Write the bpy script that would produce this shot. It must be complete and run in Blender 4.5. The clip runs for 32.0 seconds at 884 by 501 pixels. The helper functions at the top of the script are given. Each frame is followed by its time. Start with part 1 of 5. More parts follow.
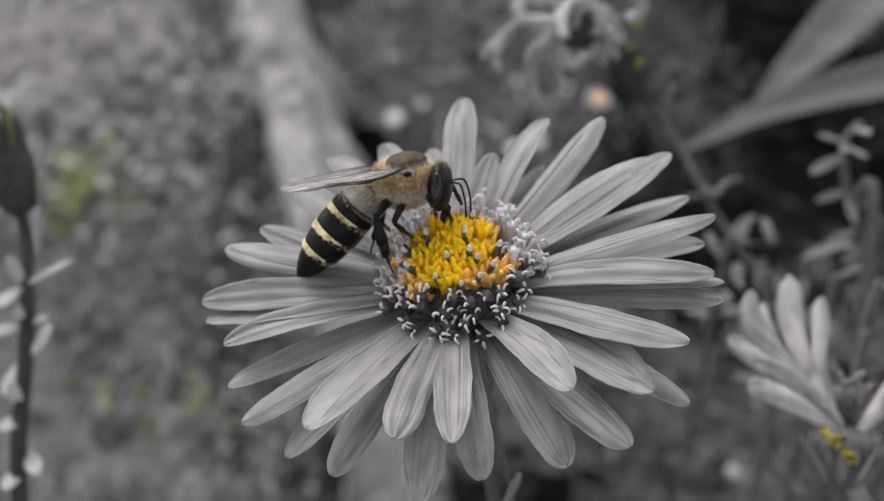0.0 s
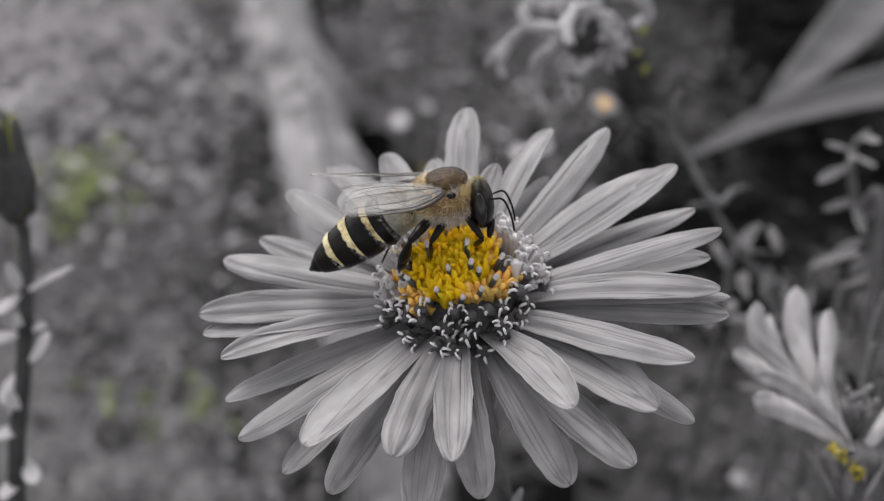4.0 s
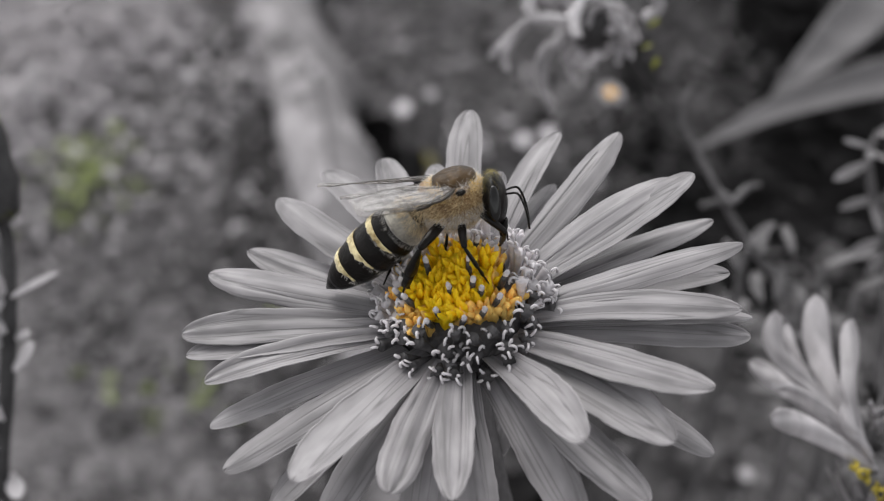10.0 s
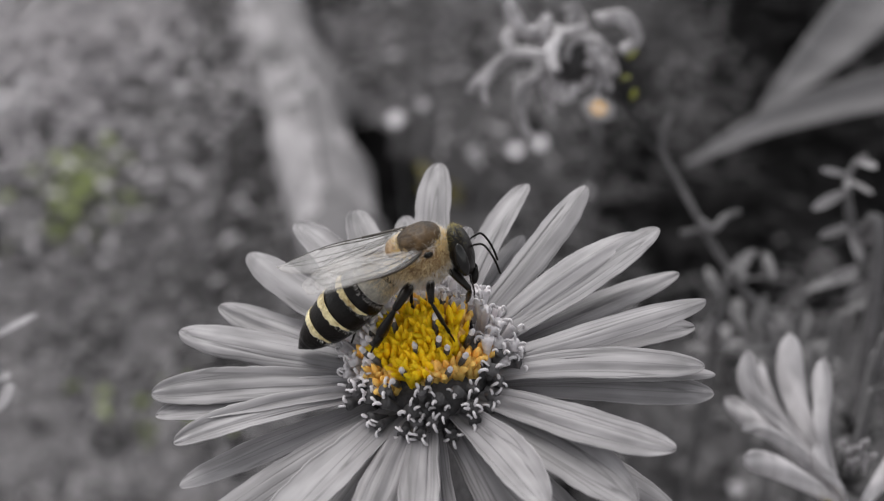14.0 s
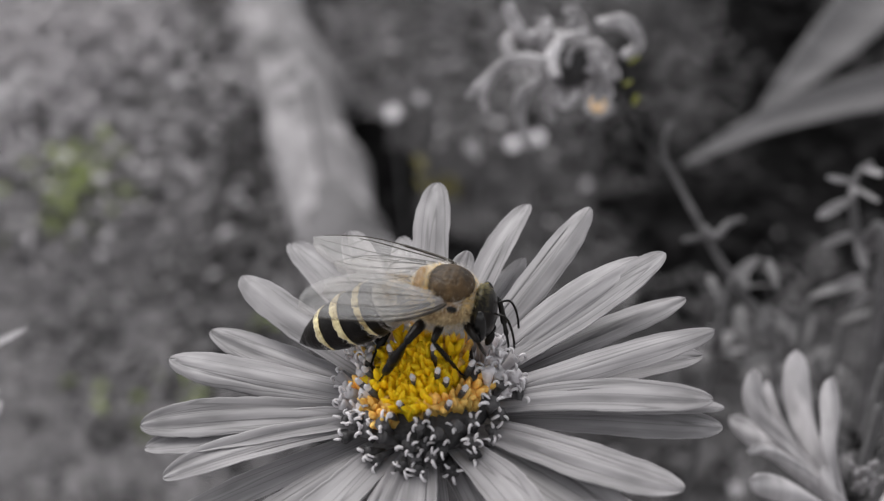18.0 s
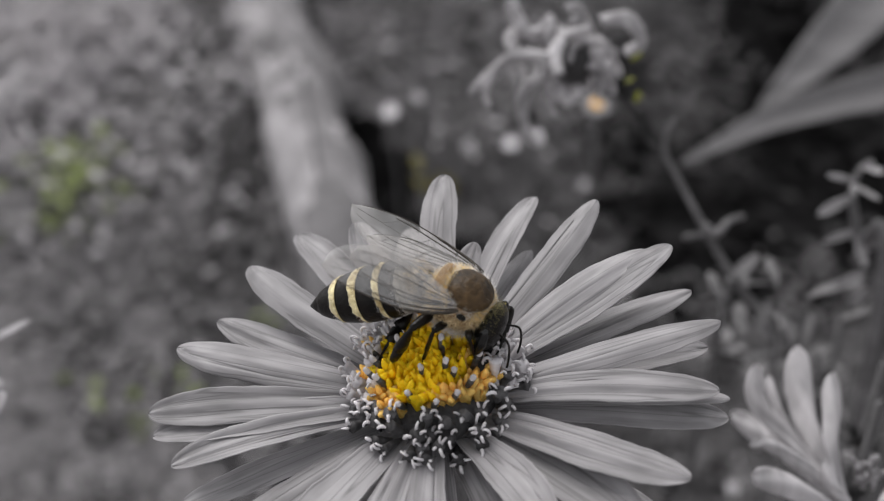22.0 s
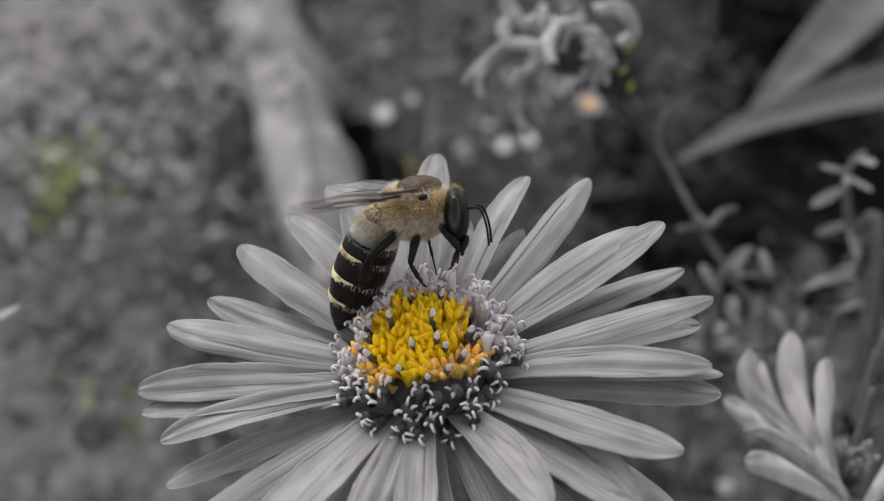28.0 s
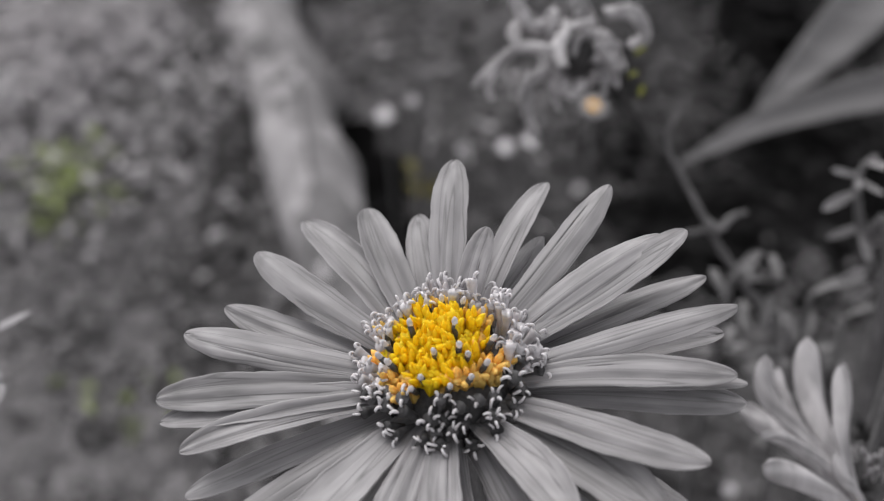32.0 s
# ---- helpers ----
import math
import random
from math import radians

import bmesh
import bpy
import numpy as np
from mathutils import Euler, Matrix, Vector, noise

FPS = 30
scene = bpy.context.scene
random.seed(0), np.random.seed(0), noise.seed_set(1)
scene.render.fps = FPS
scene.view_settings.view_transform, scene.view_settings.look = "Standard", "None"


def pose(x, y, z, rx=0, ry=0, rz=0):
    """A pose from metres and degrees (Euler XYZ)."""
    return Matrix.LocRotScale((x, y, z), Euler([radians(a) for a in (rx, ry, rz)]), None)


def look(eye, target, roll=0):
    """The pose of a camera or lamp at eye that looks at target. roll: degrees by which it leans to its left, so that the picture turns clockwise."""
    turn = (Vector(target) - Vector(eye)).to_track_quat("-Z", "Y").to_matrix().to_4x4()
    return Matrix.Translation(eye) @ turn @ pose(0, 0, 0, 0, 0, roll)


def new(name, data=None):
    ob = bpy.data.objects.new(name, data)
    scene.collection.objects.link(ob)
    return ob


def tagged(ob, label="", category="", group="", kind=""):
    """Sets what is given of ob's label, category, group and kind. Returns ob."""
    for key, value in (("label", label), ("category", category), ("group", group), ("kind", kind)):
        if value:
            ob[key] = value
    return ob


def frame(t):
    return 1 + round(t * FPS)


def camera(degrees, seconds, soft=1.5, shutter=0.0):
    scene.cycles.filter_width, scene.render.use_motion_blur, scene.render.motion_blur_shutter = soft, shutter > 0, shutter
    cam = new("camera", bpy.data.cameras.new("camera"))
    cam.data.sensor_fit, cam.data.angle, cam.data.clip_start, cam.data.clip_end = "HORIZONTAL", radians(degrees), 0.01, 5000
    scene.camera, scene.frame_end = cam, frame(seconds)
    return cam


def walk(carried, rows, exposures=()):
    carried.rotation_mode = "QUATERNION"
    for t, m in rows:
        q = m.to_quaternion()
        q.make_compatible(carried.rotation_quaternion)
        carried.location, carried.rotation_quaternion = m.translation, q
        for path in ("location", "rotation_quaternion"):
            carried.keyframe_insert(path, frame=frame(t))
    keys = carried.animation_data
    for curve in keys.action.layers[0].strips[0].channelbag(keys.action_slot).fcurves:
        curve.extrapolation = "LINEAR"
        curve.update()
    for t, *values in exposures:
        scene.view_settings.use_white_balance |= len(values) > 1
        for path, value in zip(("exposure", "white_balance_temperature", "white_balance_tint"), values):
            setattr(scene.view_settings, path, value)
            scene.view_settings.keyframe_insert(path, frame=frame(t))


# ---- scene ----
# ---- the camera: held by hand close over the flower, focused on it ----
cam = camera(42, 32.0, soft=1.15, shutter=0.4)
cam.data.dof.use_dof = True
cam.data.dof.focus_distance, cam.data.dof.aperture_fstop = 0.0760, 33.0
walk(cam, [
    (0, pose(0.00009, -0.00665, 0.45158, 55.373, 0.069, -0.441)),
    (0.5, pose(0.00011, -0.00692, 0.45103, 55.422, -0.017, -0.374)),
    (1, pose(0.00023, -0.00739, 0.45085, 55.492, 0.045, -0.408)),
    (1.5, pose(0.00028, -0.00775, 0.45077, 55.607, -0.029, -0.366)),
    (2, pose(0.00021, -0.00734, 0.45077, 55.666, -0.101, -0.308)),
    (2.5, pose(0.00043, -0.00673, 0.45092, 55.642, 0.007, -0.284)),
    (3, pose(0.00030, -0.00639, 0.45089, 55.641, -0.039, -0.208)),
    (3.5, pose(0.00039, -0.00579, 0.45109, 55.576, -0.075, -0.087)),
    (5.5, pose(0.00035, -0.00338, 0.45261, 55.380, 0.183, -0.014)),
    (6, pose(0.00019, -0.00289, 0.45295, 55.358, 0.156, -0.030)),
    (6.5, pose(0.00004, -0.00244, 0.45287, 55.334, 0.021, -0.017)),
    (7, pose(0.00011, -0.00192, 0.45227, 55.307, -0.011, -0.026)),
    (7.5, pose(0.00016, -0.00142, 0.45164, 55.221, 0.004, -0.064)),
    (8, pose(0.00040, -0.00104, 0.45104, 55.152, 0.081, -0.008)),
    (8.5, pose(-0.00011, -0.00073, 0.45050, 55.098, -0.051, -0.003)),
    (9, pose(-0.00000, -0.00000, 0.45000, 55.000, 0.000, 0.000)),
    (9.5, pose(0.00018, 0.00043, 0.44962, 54.858, 0.024, 0.055)),
    (10, pose(0.00069, 0.00064, 0.44991, 54.764, 0.121, 0.118)),
    (10.5, pose(0.00108, 0.00069, 0.45056, 54.859, 0.257, 0.049)),
    (11, pose(0.00159, 0.00072, 0.45122, 55.061, 0.409, 0.098)),
    (11.5, pose(0.00179, 0.00082, 0.45166, 55.252, 0.426, 0.146)),
    (12, pose(0.00198, 0.00103, 0.45182, 55.279, 0.418, 0.147)),
    (12.5, pose(0.00233, 0.00120, 0.45186, 55.273, 0.337, 0.048)),
    (13, pose(0.00250, 0.00146, 0.45197, 55.145, 0.211, -0.069)),
    (13.5, pose(0.00284, 0.00175, 0.45231, 55.055, 0.296, -0.153)),
    (14, pose(0.00270, 0.00211, 0.45324, 54.988, 0.399, -0.296)),
    (14.5, pose(0.00205, 0.00366, 0.45463, 54.870, 0.284, -0.292)),
    (16.5, pose(0.00121, 0.00652, 0.45531, 54.599, 0.165, -0.280)),
    (17, pose(0.00131, 0.00640, 0.45470, 54.537, -0.055, -0.214)),
    (17.5, pose(0.00194, 0.00589, 0.45423, 54.500, 0.094, -0.328)),
    (18, pose(0.00262, 0.00569, 0.45365, 54.491, 0.311, -0.397)),
    (18.5, pose(0.00182, 0.00531, 0.45319, 54.525, -0.199, -0.232)),
    (19, pose(0.00148, 0.00508, 0.45332, 54.552, -0.129, -0.307)),
    (19.5, pose(0.00152, 0.00515, 0.45351, 54.529, 0.004, -0.360)),
    (20, pose(0.00146, 0.00524, 0.45352, 54.519, 0.059, -0.390)),
    (20.5, pose(0.00086, 0.00533, 0.45346, 54.465, -0.159, -0.334)),
    (21, pose(0.00101, 0.00587, 0.45330, 54.376, -0.091, -0.349)),
    (21.5, pose(0.00116, 0.00564, 0.45337, 54.371, -0.228, -0.362)),
    (22, pose(0.00179, 0.00504, 0.45338, 54.493, -0.084, -0.396)),
    (22.5, pose(0.00234, 0.00477, 0.45308, 54.512, 0.113, -0.502)),
    (23, pose(0.00203, 0.00421, 0.45237, 54.532, -0.087, -0.447)),
    (23.5, pose(0.00170, 0.00353, 0.45164, 54.615, -0.207, -0.464)),
    (24, pose(0.00119, 0.00310, 0.45146, 54.634, -0.386, -0.433)),
    (24.5, pose(0.00141, 0.00318, 0.45146, 54.714, -0.227, -0.448)),
    (25, pose(0.00110, 0.00296, 0.45160, 54.733, -0.421, -0.440)),
    (25.5, pose(0.00131, 0.00350, 0.45144, 54.736, -0.288, -0.544)),
    (27.5, pose(0.00214, 0.00400, 0.45180, 54.729, 0.015, -0.717)),
    (28, pose(0.00190, 0.00428, 0.45159, 54.746, -0.372, -0.594)),
    (28.5, pose(0.00141, 0.00414, 0.45170, 54.792, -0.602, -0.539)),
    (29, pose(0.00116, 0.00451, 0.45209, 54.752, -0.371, -0.691)),
    (29.5, pose(0.00069, 0.00520, 0.45247, 54.602, -0.751, -0.729)),
    (30, pose(0.00126, 0.00458, 0.45223, 54.808, -0.360, -0.681)),
    (30.5, pose(0.00116, 0.00452, 0.45178, 54.833, -0.260, -0.695)),
    (31, pose(0.00084, 0.00517, 0.45143, 54.749, -0.160, -0.799)),
    (31.5, pose(0.00088, 0.00512, 0.45124, 54.779, -0.208, -0.698)),
    (32, pose(0.00045, 0.00515, 0.45150, 54.802, -0.396, -0.672)),
], exposures=[(0, 0.72), (8, 0.75), (13, 0.73), (17, 0.70), (23, 0.62), (32, 0.59)])

# ---- world and light: a bright overcast sky, the sun a wide soft disc ----
world = bpy.data.worlds.new("overcast")
scene.world = world
world.use_nodes = True
wn, wl = world.node_tree.nodes, world.node_tree.links
sky = wn.new("ShaderNodeTexSky")
sky.sky_type, sky.sun_disc = "NISHITA", False
sky.sun_elevation, sky.sun_rotation = radians(54), radians(-26)
grey = wn.new("ShaderNodeHueSaturation")
grey.inputs["Saturation"].default_value = 0.10
wl.new(sky.outputs[0], grey.inputs["Color"])
wl.new(grey.outputs[0], wn["Background"].inputs["Color"])
wn["Background"].inputs["Strength"].default_value = 0.140
sun = new("sun", bpy.data.lights.new("sun", "SUN"))
sun.data.energy, sun.data.angle, sun.data.color = 1.65, radians(36), (1.0, 0.985, 0.97)
SUN_WAY = Vector((-0.30, 0.62, 0.95))
sun.matrix_world = look(SUN_WAY, (0, 0, 0))

MM = 0.001


# ---- materials ----
def mat(name, dark, light, scale=400.0, rough=0.6, bump=0.2, stretch=(1, 1, 1), through_light=0.0, spec=0.3, fine=6.0, island=0.0, object_random=0.0, metal=0.0, sheen=0.0):
    """Two noises mix two colours; the finer one also gives the relief."""
    m = bpy.data.materials.new(name)
    m.use_nodes = True
    nt = m.node_tree
    nd, lk = nt.nodes, nt.links
    bsdf, out = nd["Principled BSDF"], nd["Material Output"]
    co = nd.new("ShaderNodeTexCoord")
    mp = nd.new("ShaderNodeMapping")
    mp.inputs["Scale"].default_value = stretch
    lk.new(co.outputs["Object"], mp.inputs["Vector"])
    big, small = nd.new("ShaderNodeTexNoise"), nd.new("ShaderNodeTexNoise")
    big.inputs["Scale"].default_value, small.inputs["Scale"].default_value = scale, scale * fine
    big.inputs["Detail"].default_value, small.inputs["Detail"].default_value = 3, 4
    lk.new(mp.outputs[0], big.inputs["Vector"])
    lk.new(mp.outputs[0], small.inputs["Vector"])
    add = nd.new("ShaderNodeMath")
    add.operation = "MULTIPLY_ADD"
    add.inputs[1].default_value = 0.45
    lk.new(small.outputs["Fac"], add.inputs[0])
    half = nd.new("ShaderNodeMath")
    half.operation = "MULTIPLY"
    half.inputs[1].default_value = 0.6
    lk.new(big.outputs["Fac"], half.inputs[0])
    lk.new(half.outputs[0], add.inputs[2])
    fac = add.outputs[0]
    ramp = nd.new("ShaderNodeValToRGB")
    ramp.color_ramp.elements[0].position, ramp.color_ramp.elements[1].position = 0.36, 0.68
    ramp.color_ramp.elements[0].color, ramp.color_ramp.elements[1].color = (*dark, 1), (*light, 1)
    lk.new(fac, ramp.inputs[0])
    col = ramp.outputs[0]
    if island or object_random:
        if island:
            geo = nd.new("ShaderNodeNewGeometry")
            rnd, amount = geo.outputs["Random Per Island"], island
        else:
            info = nd.new("ShaderNodeObjectInfo")
            rnd, amount = info.outputs["Random"], object_random
        rng = nd.new("ShaderNodeMapRange")
        rng.inputs["To Min"].default_value, rng.inputs["To Max"].default_value = 1 - amount, 1 + amount
        lk.new(rnd, rng.inputs["Value"])
        hsv = nd.new("ShaderNodeHueSaturation")
        lk.new(rng.outputs[0], hsv.inputs["Value"])
        lk.new(col, hsv.inputs["Color"])
        col = hsv.outputs[0]
    lk.new(col, bsdf.inputs["Base Color"])
    bsdf.inputs["Roughness"].default_value = rough
    bsdf.inputs["Specular IOR Level"].default_value = spec
    bsdf.inputs["Metallic"].default_value = metal
    if sheen:
        bsdf.inputs["Sheen Weight"].default_value = sheen
    if bump:
        bp = nd.new("ShaderNodeBump")
        bp.inputs["Strength"].default_value, bp.inputs["Distance"].default_value = bump, 0.25 / scale
        lk.new(fac, bp.inputs["Height"])
        lk.new(bp.outputs[0], bsdf.inputs["Normal"])
    if through_light:
        tr, mix = nd.new("ShaderNodeBsdfTranslucent"), nd.new("ShaderNodeMixShader")
        lk.new(col, tr.inputs["Color"])
        mix.inputs[0].default_value = through_light
        lk.new(bsdf.outputs[0], mix.inputs[1])
        lk.new(tr.outputs[0], mix.inputs[2])
        lk.new(mix.outputs[0], out.inputs["Surface"])
    return m


def g(v, warm=0.0):
    """A faintly cool grey; warm leans it to yellow."""
    v *= 0.84
    return (v * (1.025 + 0.35 * warm), v * (0.975 + 0.2 * warm), v * (1.0 - 0.8 * warm))


def petal_material(name, dark, light, gloss, through_light):
    """A ray petal: soft blotches, long faint streaks, a few creases with fold shade put into the colour and a thin
    margin paled as if it caught light, laid along the sheet's own length and breadth.
    """
    m = bpy.data.materials.new(name)
    m.use_nodes = True
    nd, lk = m.node_tree.nodes, m.node_tree.links
    bsdf, out = nd["Principled BSDF"], nd["Material Output"]
    co, info, apart = nd.new("ShaderNodeTexCoord"), nd.new("ShaderNodeObjectInfo"), nd.new("ShaderNodeSeparateXYZ")
    lk.new(co.outputs["UV"], apart.inputs[0])

    def maths(op, a, b, c=None):
        n = nd.new("ShaderNodeMath")
        n.operation = op
        for i, q in enumerate((a, b, c)):
            if q is None:
                continue
            if isinstance(q, (int, float)):
                n.inputs[i].default_value = q
            else:
                lk.new(q, n.inputs[i])
        return n.outputs[0]

    seed = maths("MULTIPLY", info.outputs["Random"], 60.0)

    def field(along, across, shift, detail):
        v = nd.new("ShaderNodeCombineXYZ")
        lk.new(maths("MULTIPLY", apart.outputs[0], along), v.inputs[0])
        lk.new(maths("MULTIPLY", apart.outputs[1], across), v.inputs[1])
        lk.new(maths("ADD", seed, shift), v.inputs[2])
        n = nd.new("ShaderNodeTexNoise")
        n.inputs["Scale"].default_value, n.inputs["Detail"].default_value = 1.0, detail
        lk.new(v.outputs[0], n.inputs["Vector"])
        return n.outputs["Fac"]

    blotch, streak, contour = field(3.6, 2.2, 0.0, 2), field(2.6, 9.0, 7.0, 2), field(0.8, 3.4, 13.0, 1)
    crease = maths("SUBTRACT", 1.0, maths("MINIMUM", 1.0, maths("MULTIPLY", maths("ABSOLUTE", maths("SUBTRACT", contour, 0.5), 0), 34.0)))
    tone_of = maths("MULTIPLY_ADD", streak, 0.22, maths("MULTIPLY", blotch, 0.88))
    # fold shade put into the colour along the creases
    tone_of = maths("SUBTRACT", tone_of, maths("MULTIPLY", crease, 0.25))
    # rim colour lifted, standing in for light on the petal's edge
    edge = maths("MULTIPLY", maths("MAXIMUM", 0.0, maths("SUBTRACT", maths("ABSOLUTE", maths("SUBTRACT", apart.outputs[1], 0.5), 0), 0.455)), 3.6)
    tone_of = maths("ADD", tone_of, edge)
    ramp = nd.new("ShaderNodeValToRGB")
    ramp.color_ramp.elements[0].position, ramp.color_ramp.elements[1].position = 0.34, 0.76
    ramp.color_ramp.elements[0].color, ramp.color_ramp.elements[1].color = (*dark, 1), (*light, 1)
    lk.new(tone_of, ramp.inputs[0])
    rng, hsv = nd.new("ShaderNodeMapRange"), nd.new("ShaderNodeHueSaturation")
    rng.inputs["To Min"].default_value, rng.inputs["To Max"].default_value = 0.88, 1.12
    lk.new(info.outputs["Random"], rng.inputs["Value"])
    lk.new(rng.outputs[0], hsv.inputs["Value"])
    lk.new(ramp.outputs[0], hsv.inputs["Color"])
    lk.new(hsv.outputs[0], bsdf.inputs["Base Color"])
    bsdf.inputs["Roughness"].default_value, bsdf.inputs["Specular IOR Level"].default_value = 0.46, gloss
    bp = nd.new("ShaderNodeBump")
    bp.inputs["Strength"].default_value, bp.inputs["Distance"].default_value = 0.42, 0.00016
    lk.new(maths("ADD", tone_of, maths("MULTIPLY", streak, 0.25)), bp.inputs["Height"])
    lk.new(bp.outputs[0], bsdf.inputs["Normal"])
    tr, mix = nd.new("ShaderNodeBsdfTranslucent"), nd.new("ShaderNodeMixShader")
    lk.new(hsv.outputs[0], tr.inputs["Color"])
    mix.inputs[0].default_value = through_light
    lk.new(bsdf.outputs[0], mix.inputs[1])
    lk.new(tr.outputs[0], mix.inputs[2])
    lk.new(mix.outputs[0], out.inputs["Surface"])
    return m


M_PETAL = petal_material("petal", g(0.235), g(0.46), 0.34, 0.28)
M_PETAL_SOFT = mat("petal_soft", g(0.36), g(0.68), 120, 0.6, 0.25, (0.3, 1.8, 1.0), 0.25, 0.25, 4.0, object_random=0.12)
M_WILT = mat("wilted_petal", g(0.24), g(0.70), 300, 0.65, 0.5, (1, 1, 1), 0.12, 0.2, 4.0, object_random=0.25)
M_YELLOW = mat("yellow_floret", (1.0, 0.66, 0.010), (1.0, 0.81, 0.028), 900, 0.5, 0.25, (1, 1, 1), 0.35, 0.3, 3.0, object_random=0.06)
M_AMBER = mat("amber_floret", (0.98, 0.60, 0.13), (1.0, 0.74, 0.26), 900, 0.6, 0.3, (1, 1, 1), 0.30, 0.2, 3.0, object_random=0.15)
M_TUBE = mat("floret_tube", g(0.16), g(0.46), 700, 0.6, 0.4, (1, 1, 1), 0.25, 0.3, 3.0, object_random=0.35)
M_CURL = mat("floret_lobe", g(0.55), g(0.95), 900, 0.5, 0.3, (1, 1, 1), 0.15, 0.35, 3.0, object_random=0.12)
M_TUBE_LIT = mat("lit_floret_tube", g(0.62), g(0.98), 700, 0.6, 0.3, (1, 1, 1), 0.25, 0.3, 3.0, object_random=0.25)
M_TUBE_SHADED = mat("shaded_floret_tube", g(0.03), g(0.16), 700, 0.6, 0.4, (1, 1, 1), 0.1, 0.3, 3.0, object_random=0.4)
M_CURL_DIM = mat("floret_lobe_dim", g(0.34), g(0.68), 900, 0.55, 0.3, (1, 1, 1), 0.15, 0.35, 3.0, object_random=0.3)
M_ANTHER = mat("anther", g(0.03), g(0.12), 900, 0.4, 0.3, (1, 1, 1), 0.0, 0.4, 3.0, object_random=0.2)
M_RECEPT = mat("receptacle", g(0.03), g(0.09), 600, 0.7, 0.4)
M_BRACT = mat("bract", g(0.05), g(0.13), 500, 0.6, 0.4, (0.4, 1.5, 1), 0.05, object_random=0.2)
M_STEM = mat("stem", g(0.05), g(0.13), 500, 0.65, 0.5, (1, 1, 0.3))
M_STEM_PALE = mat("pale_stem", g(0.16), g(0.34), 500, 0.65, 0.5, (1, 1, 0.3))
M_BUD = mat("bud_scale", g(0.015), g(0.05), 500, 0.6, 0.4, object_random=0.3)
M_BUD_EDGE = mat("bud_edge", (0.10, 0.11, 0.012), (0.22, 0.22, 0.02), 500, 0.6, 0.3)
M_LEAF = mat("leaf_grey", g(0.10), g(0.22), 250, 0.55, 0.4, (0.4, 1.4, 1), 0.12, object_random=0.2)
M_LEAF_PALE = mat("leaf_pale", g(0.30), g(0.55), 250, 0.55, 0.4, (0.4, 1.4, 1), 0.15, object_random=0.15)
M_LEAF_MID = mat("leaf_mid", g(0.18), g(0.38), 250, 0.55, 0.4, (0.4, 1.4, 1), 0.15, object_random=0.2)
M_BLADE = mat("long_leaf", g(0.12), g(0.21), 60, 0.5, 0.35, (0.3, 2.0, 1), 0.12, 0.3, 5.0)
M_MOSS = mat("mossy_soil", g(0.19), g(0.31), 26, 0.9, 0.6, (1, 1, 1), 0, 0.15, 7.0)
M_SOIL_SHADE_BLACK = mat("soil", g(0.003), g(0.010), 26, 0.95, 0.6, (1, 1, 1), 0, 0.04, 7.0)
M_LITTER = mat("litter", g(0.215), g(0.35), 14, 0.8, 0.4, (1, 1, 1), 0.25, 0.1, 5.0, island=0.08)
M_GRASS = mat("pale_grass", g(0.48), g(0.70), 9, 0.8, 0.4, (1, 1, 1), 0.3, 0.1, 5.0, island=0.10)
# darker copies of litter and soil: the plants' shade put into their colour
M_LITTER_SHADED = mat("shaded_litter", g(0.045), g(0.14), 14, 0.8, 0.4, (1, 1, 1), 0.1, 0.15, 5.0, island=0.25)
M_SHADED_SOIL = mat("shaded_soil", g(0.05), g(0.10), 26, 0.9, 0.6, (1, 1, 1), 0, 0.15, 7.0)
M_LITTER_SHADE_BLACK = mat("shade_black_litter", g(0.004), g(0.016), 60, 0.85, 0.4, (1, 1, 1), 0.05, 0.05, 5.0, island=0.7)
M_GREEN = mat("green_leaf", (0.13, 0.16, 0.05), (0.23, 0.27, 0.09), 60, 0.6, 0.3, (1, 1, 1), 0.2, 0.2, 5.0, island=0.4)
M_LOG = mat("weathered_wood", g(0.07), g(0.25), 14, 0.85, 0.7, (1, 1, 0.35), 0, 0.15, 6.0)
M_LICHEN_LIT = mat("lichen_lit_crust", g(0.18), g(0.46), 30, 0.9, 0.6, (1, 1, 0.5), 0, 0.1, 5.0)
M_DAISY = mat("white_petal", g(0.85), g(1.05), 300, 0.6, 0.2, (1, 1, 1), 0.15)
M_PALE = mat("pale_petal", g(0.45), g(0.65), 300, 0.6, 0.2, (1, 1, 1), 0.15)
M_ORANGE = mat("orange_disc", (0.90, 0.40, 0.02), (1.0, 0.56, 0.04), 600, 0.6, 0.3)
M_GOLDLEAF = mat("gold_leaf", (0.07, 0.06, 0.012), (0.14, 0.12, 0.022), 60, 0.6, 0.3, (1, 1, 1), 0.1)

M_HAIR = mat("bee_hair", (0.28, 0.185, 0.085), (0.84, 0.67, 0.40), 500, 0.6, 0.0, island=0.25, sheen=0.3)
M_HAIR_GREY = mat("bee_pale_hair", g(0.50, 0.10), g(0.85, 0.08), 500, 0.6, 0.0, island=0.2, sheen=0.3)
M_THORAX = mat("bee_thorax", (0.08, 0.045, 0.018), (0.30, 0.18, 0.075), 900, 0.6, 0.6)
M_NOTUM = mat("bee_notum", (0.006, 0.004, 0.003), (0.085, 0.052, 0.024), 420, 0.45, 0.5, spec=0.14)
M_BLACK = mat("bee_black", (0.003, 0.0025, 0.002), (0.010, 0.008, 0.007), 900, 0.28, 0.35, spec=0.14)
M_EYE = mat("bee_eye", (0.004, 0.004, 0.004), (0.012, 0.011, 0.010), 2500, 0.14, 0.15, spec=0.35)
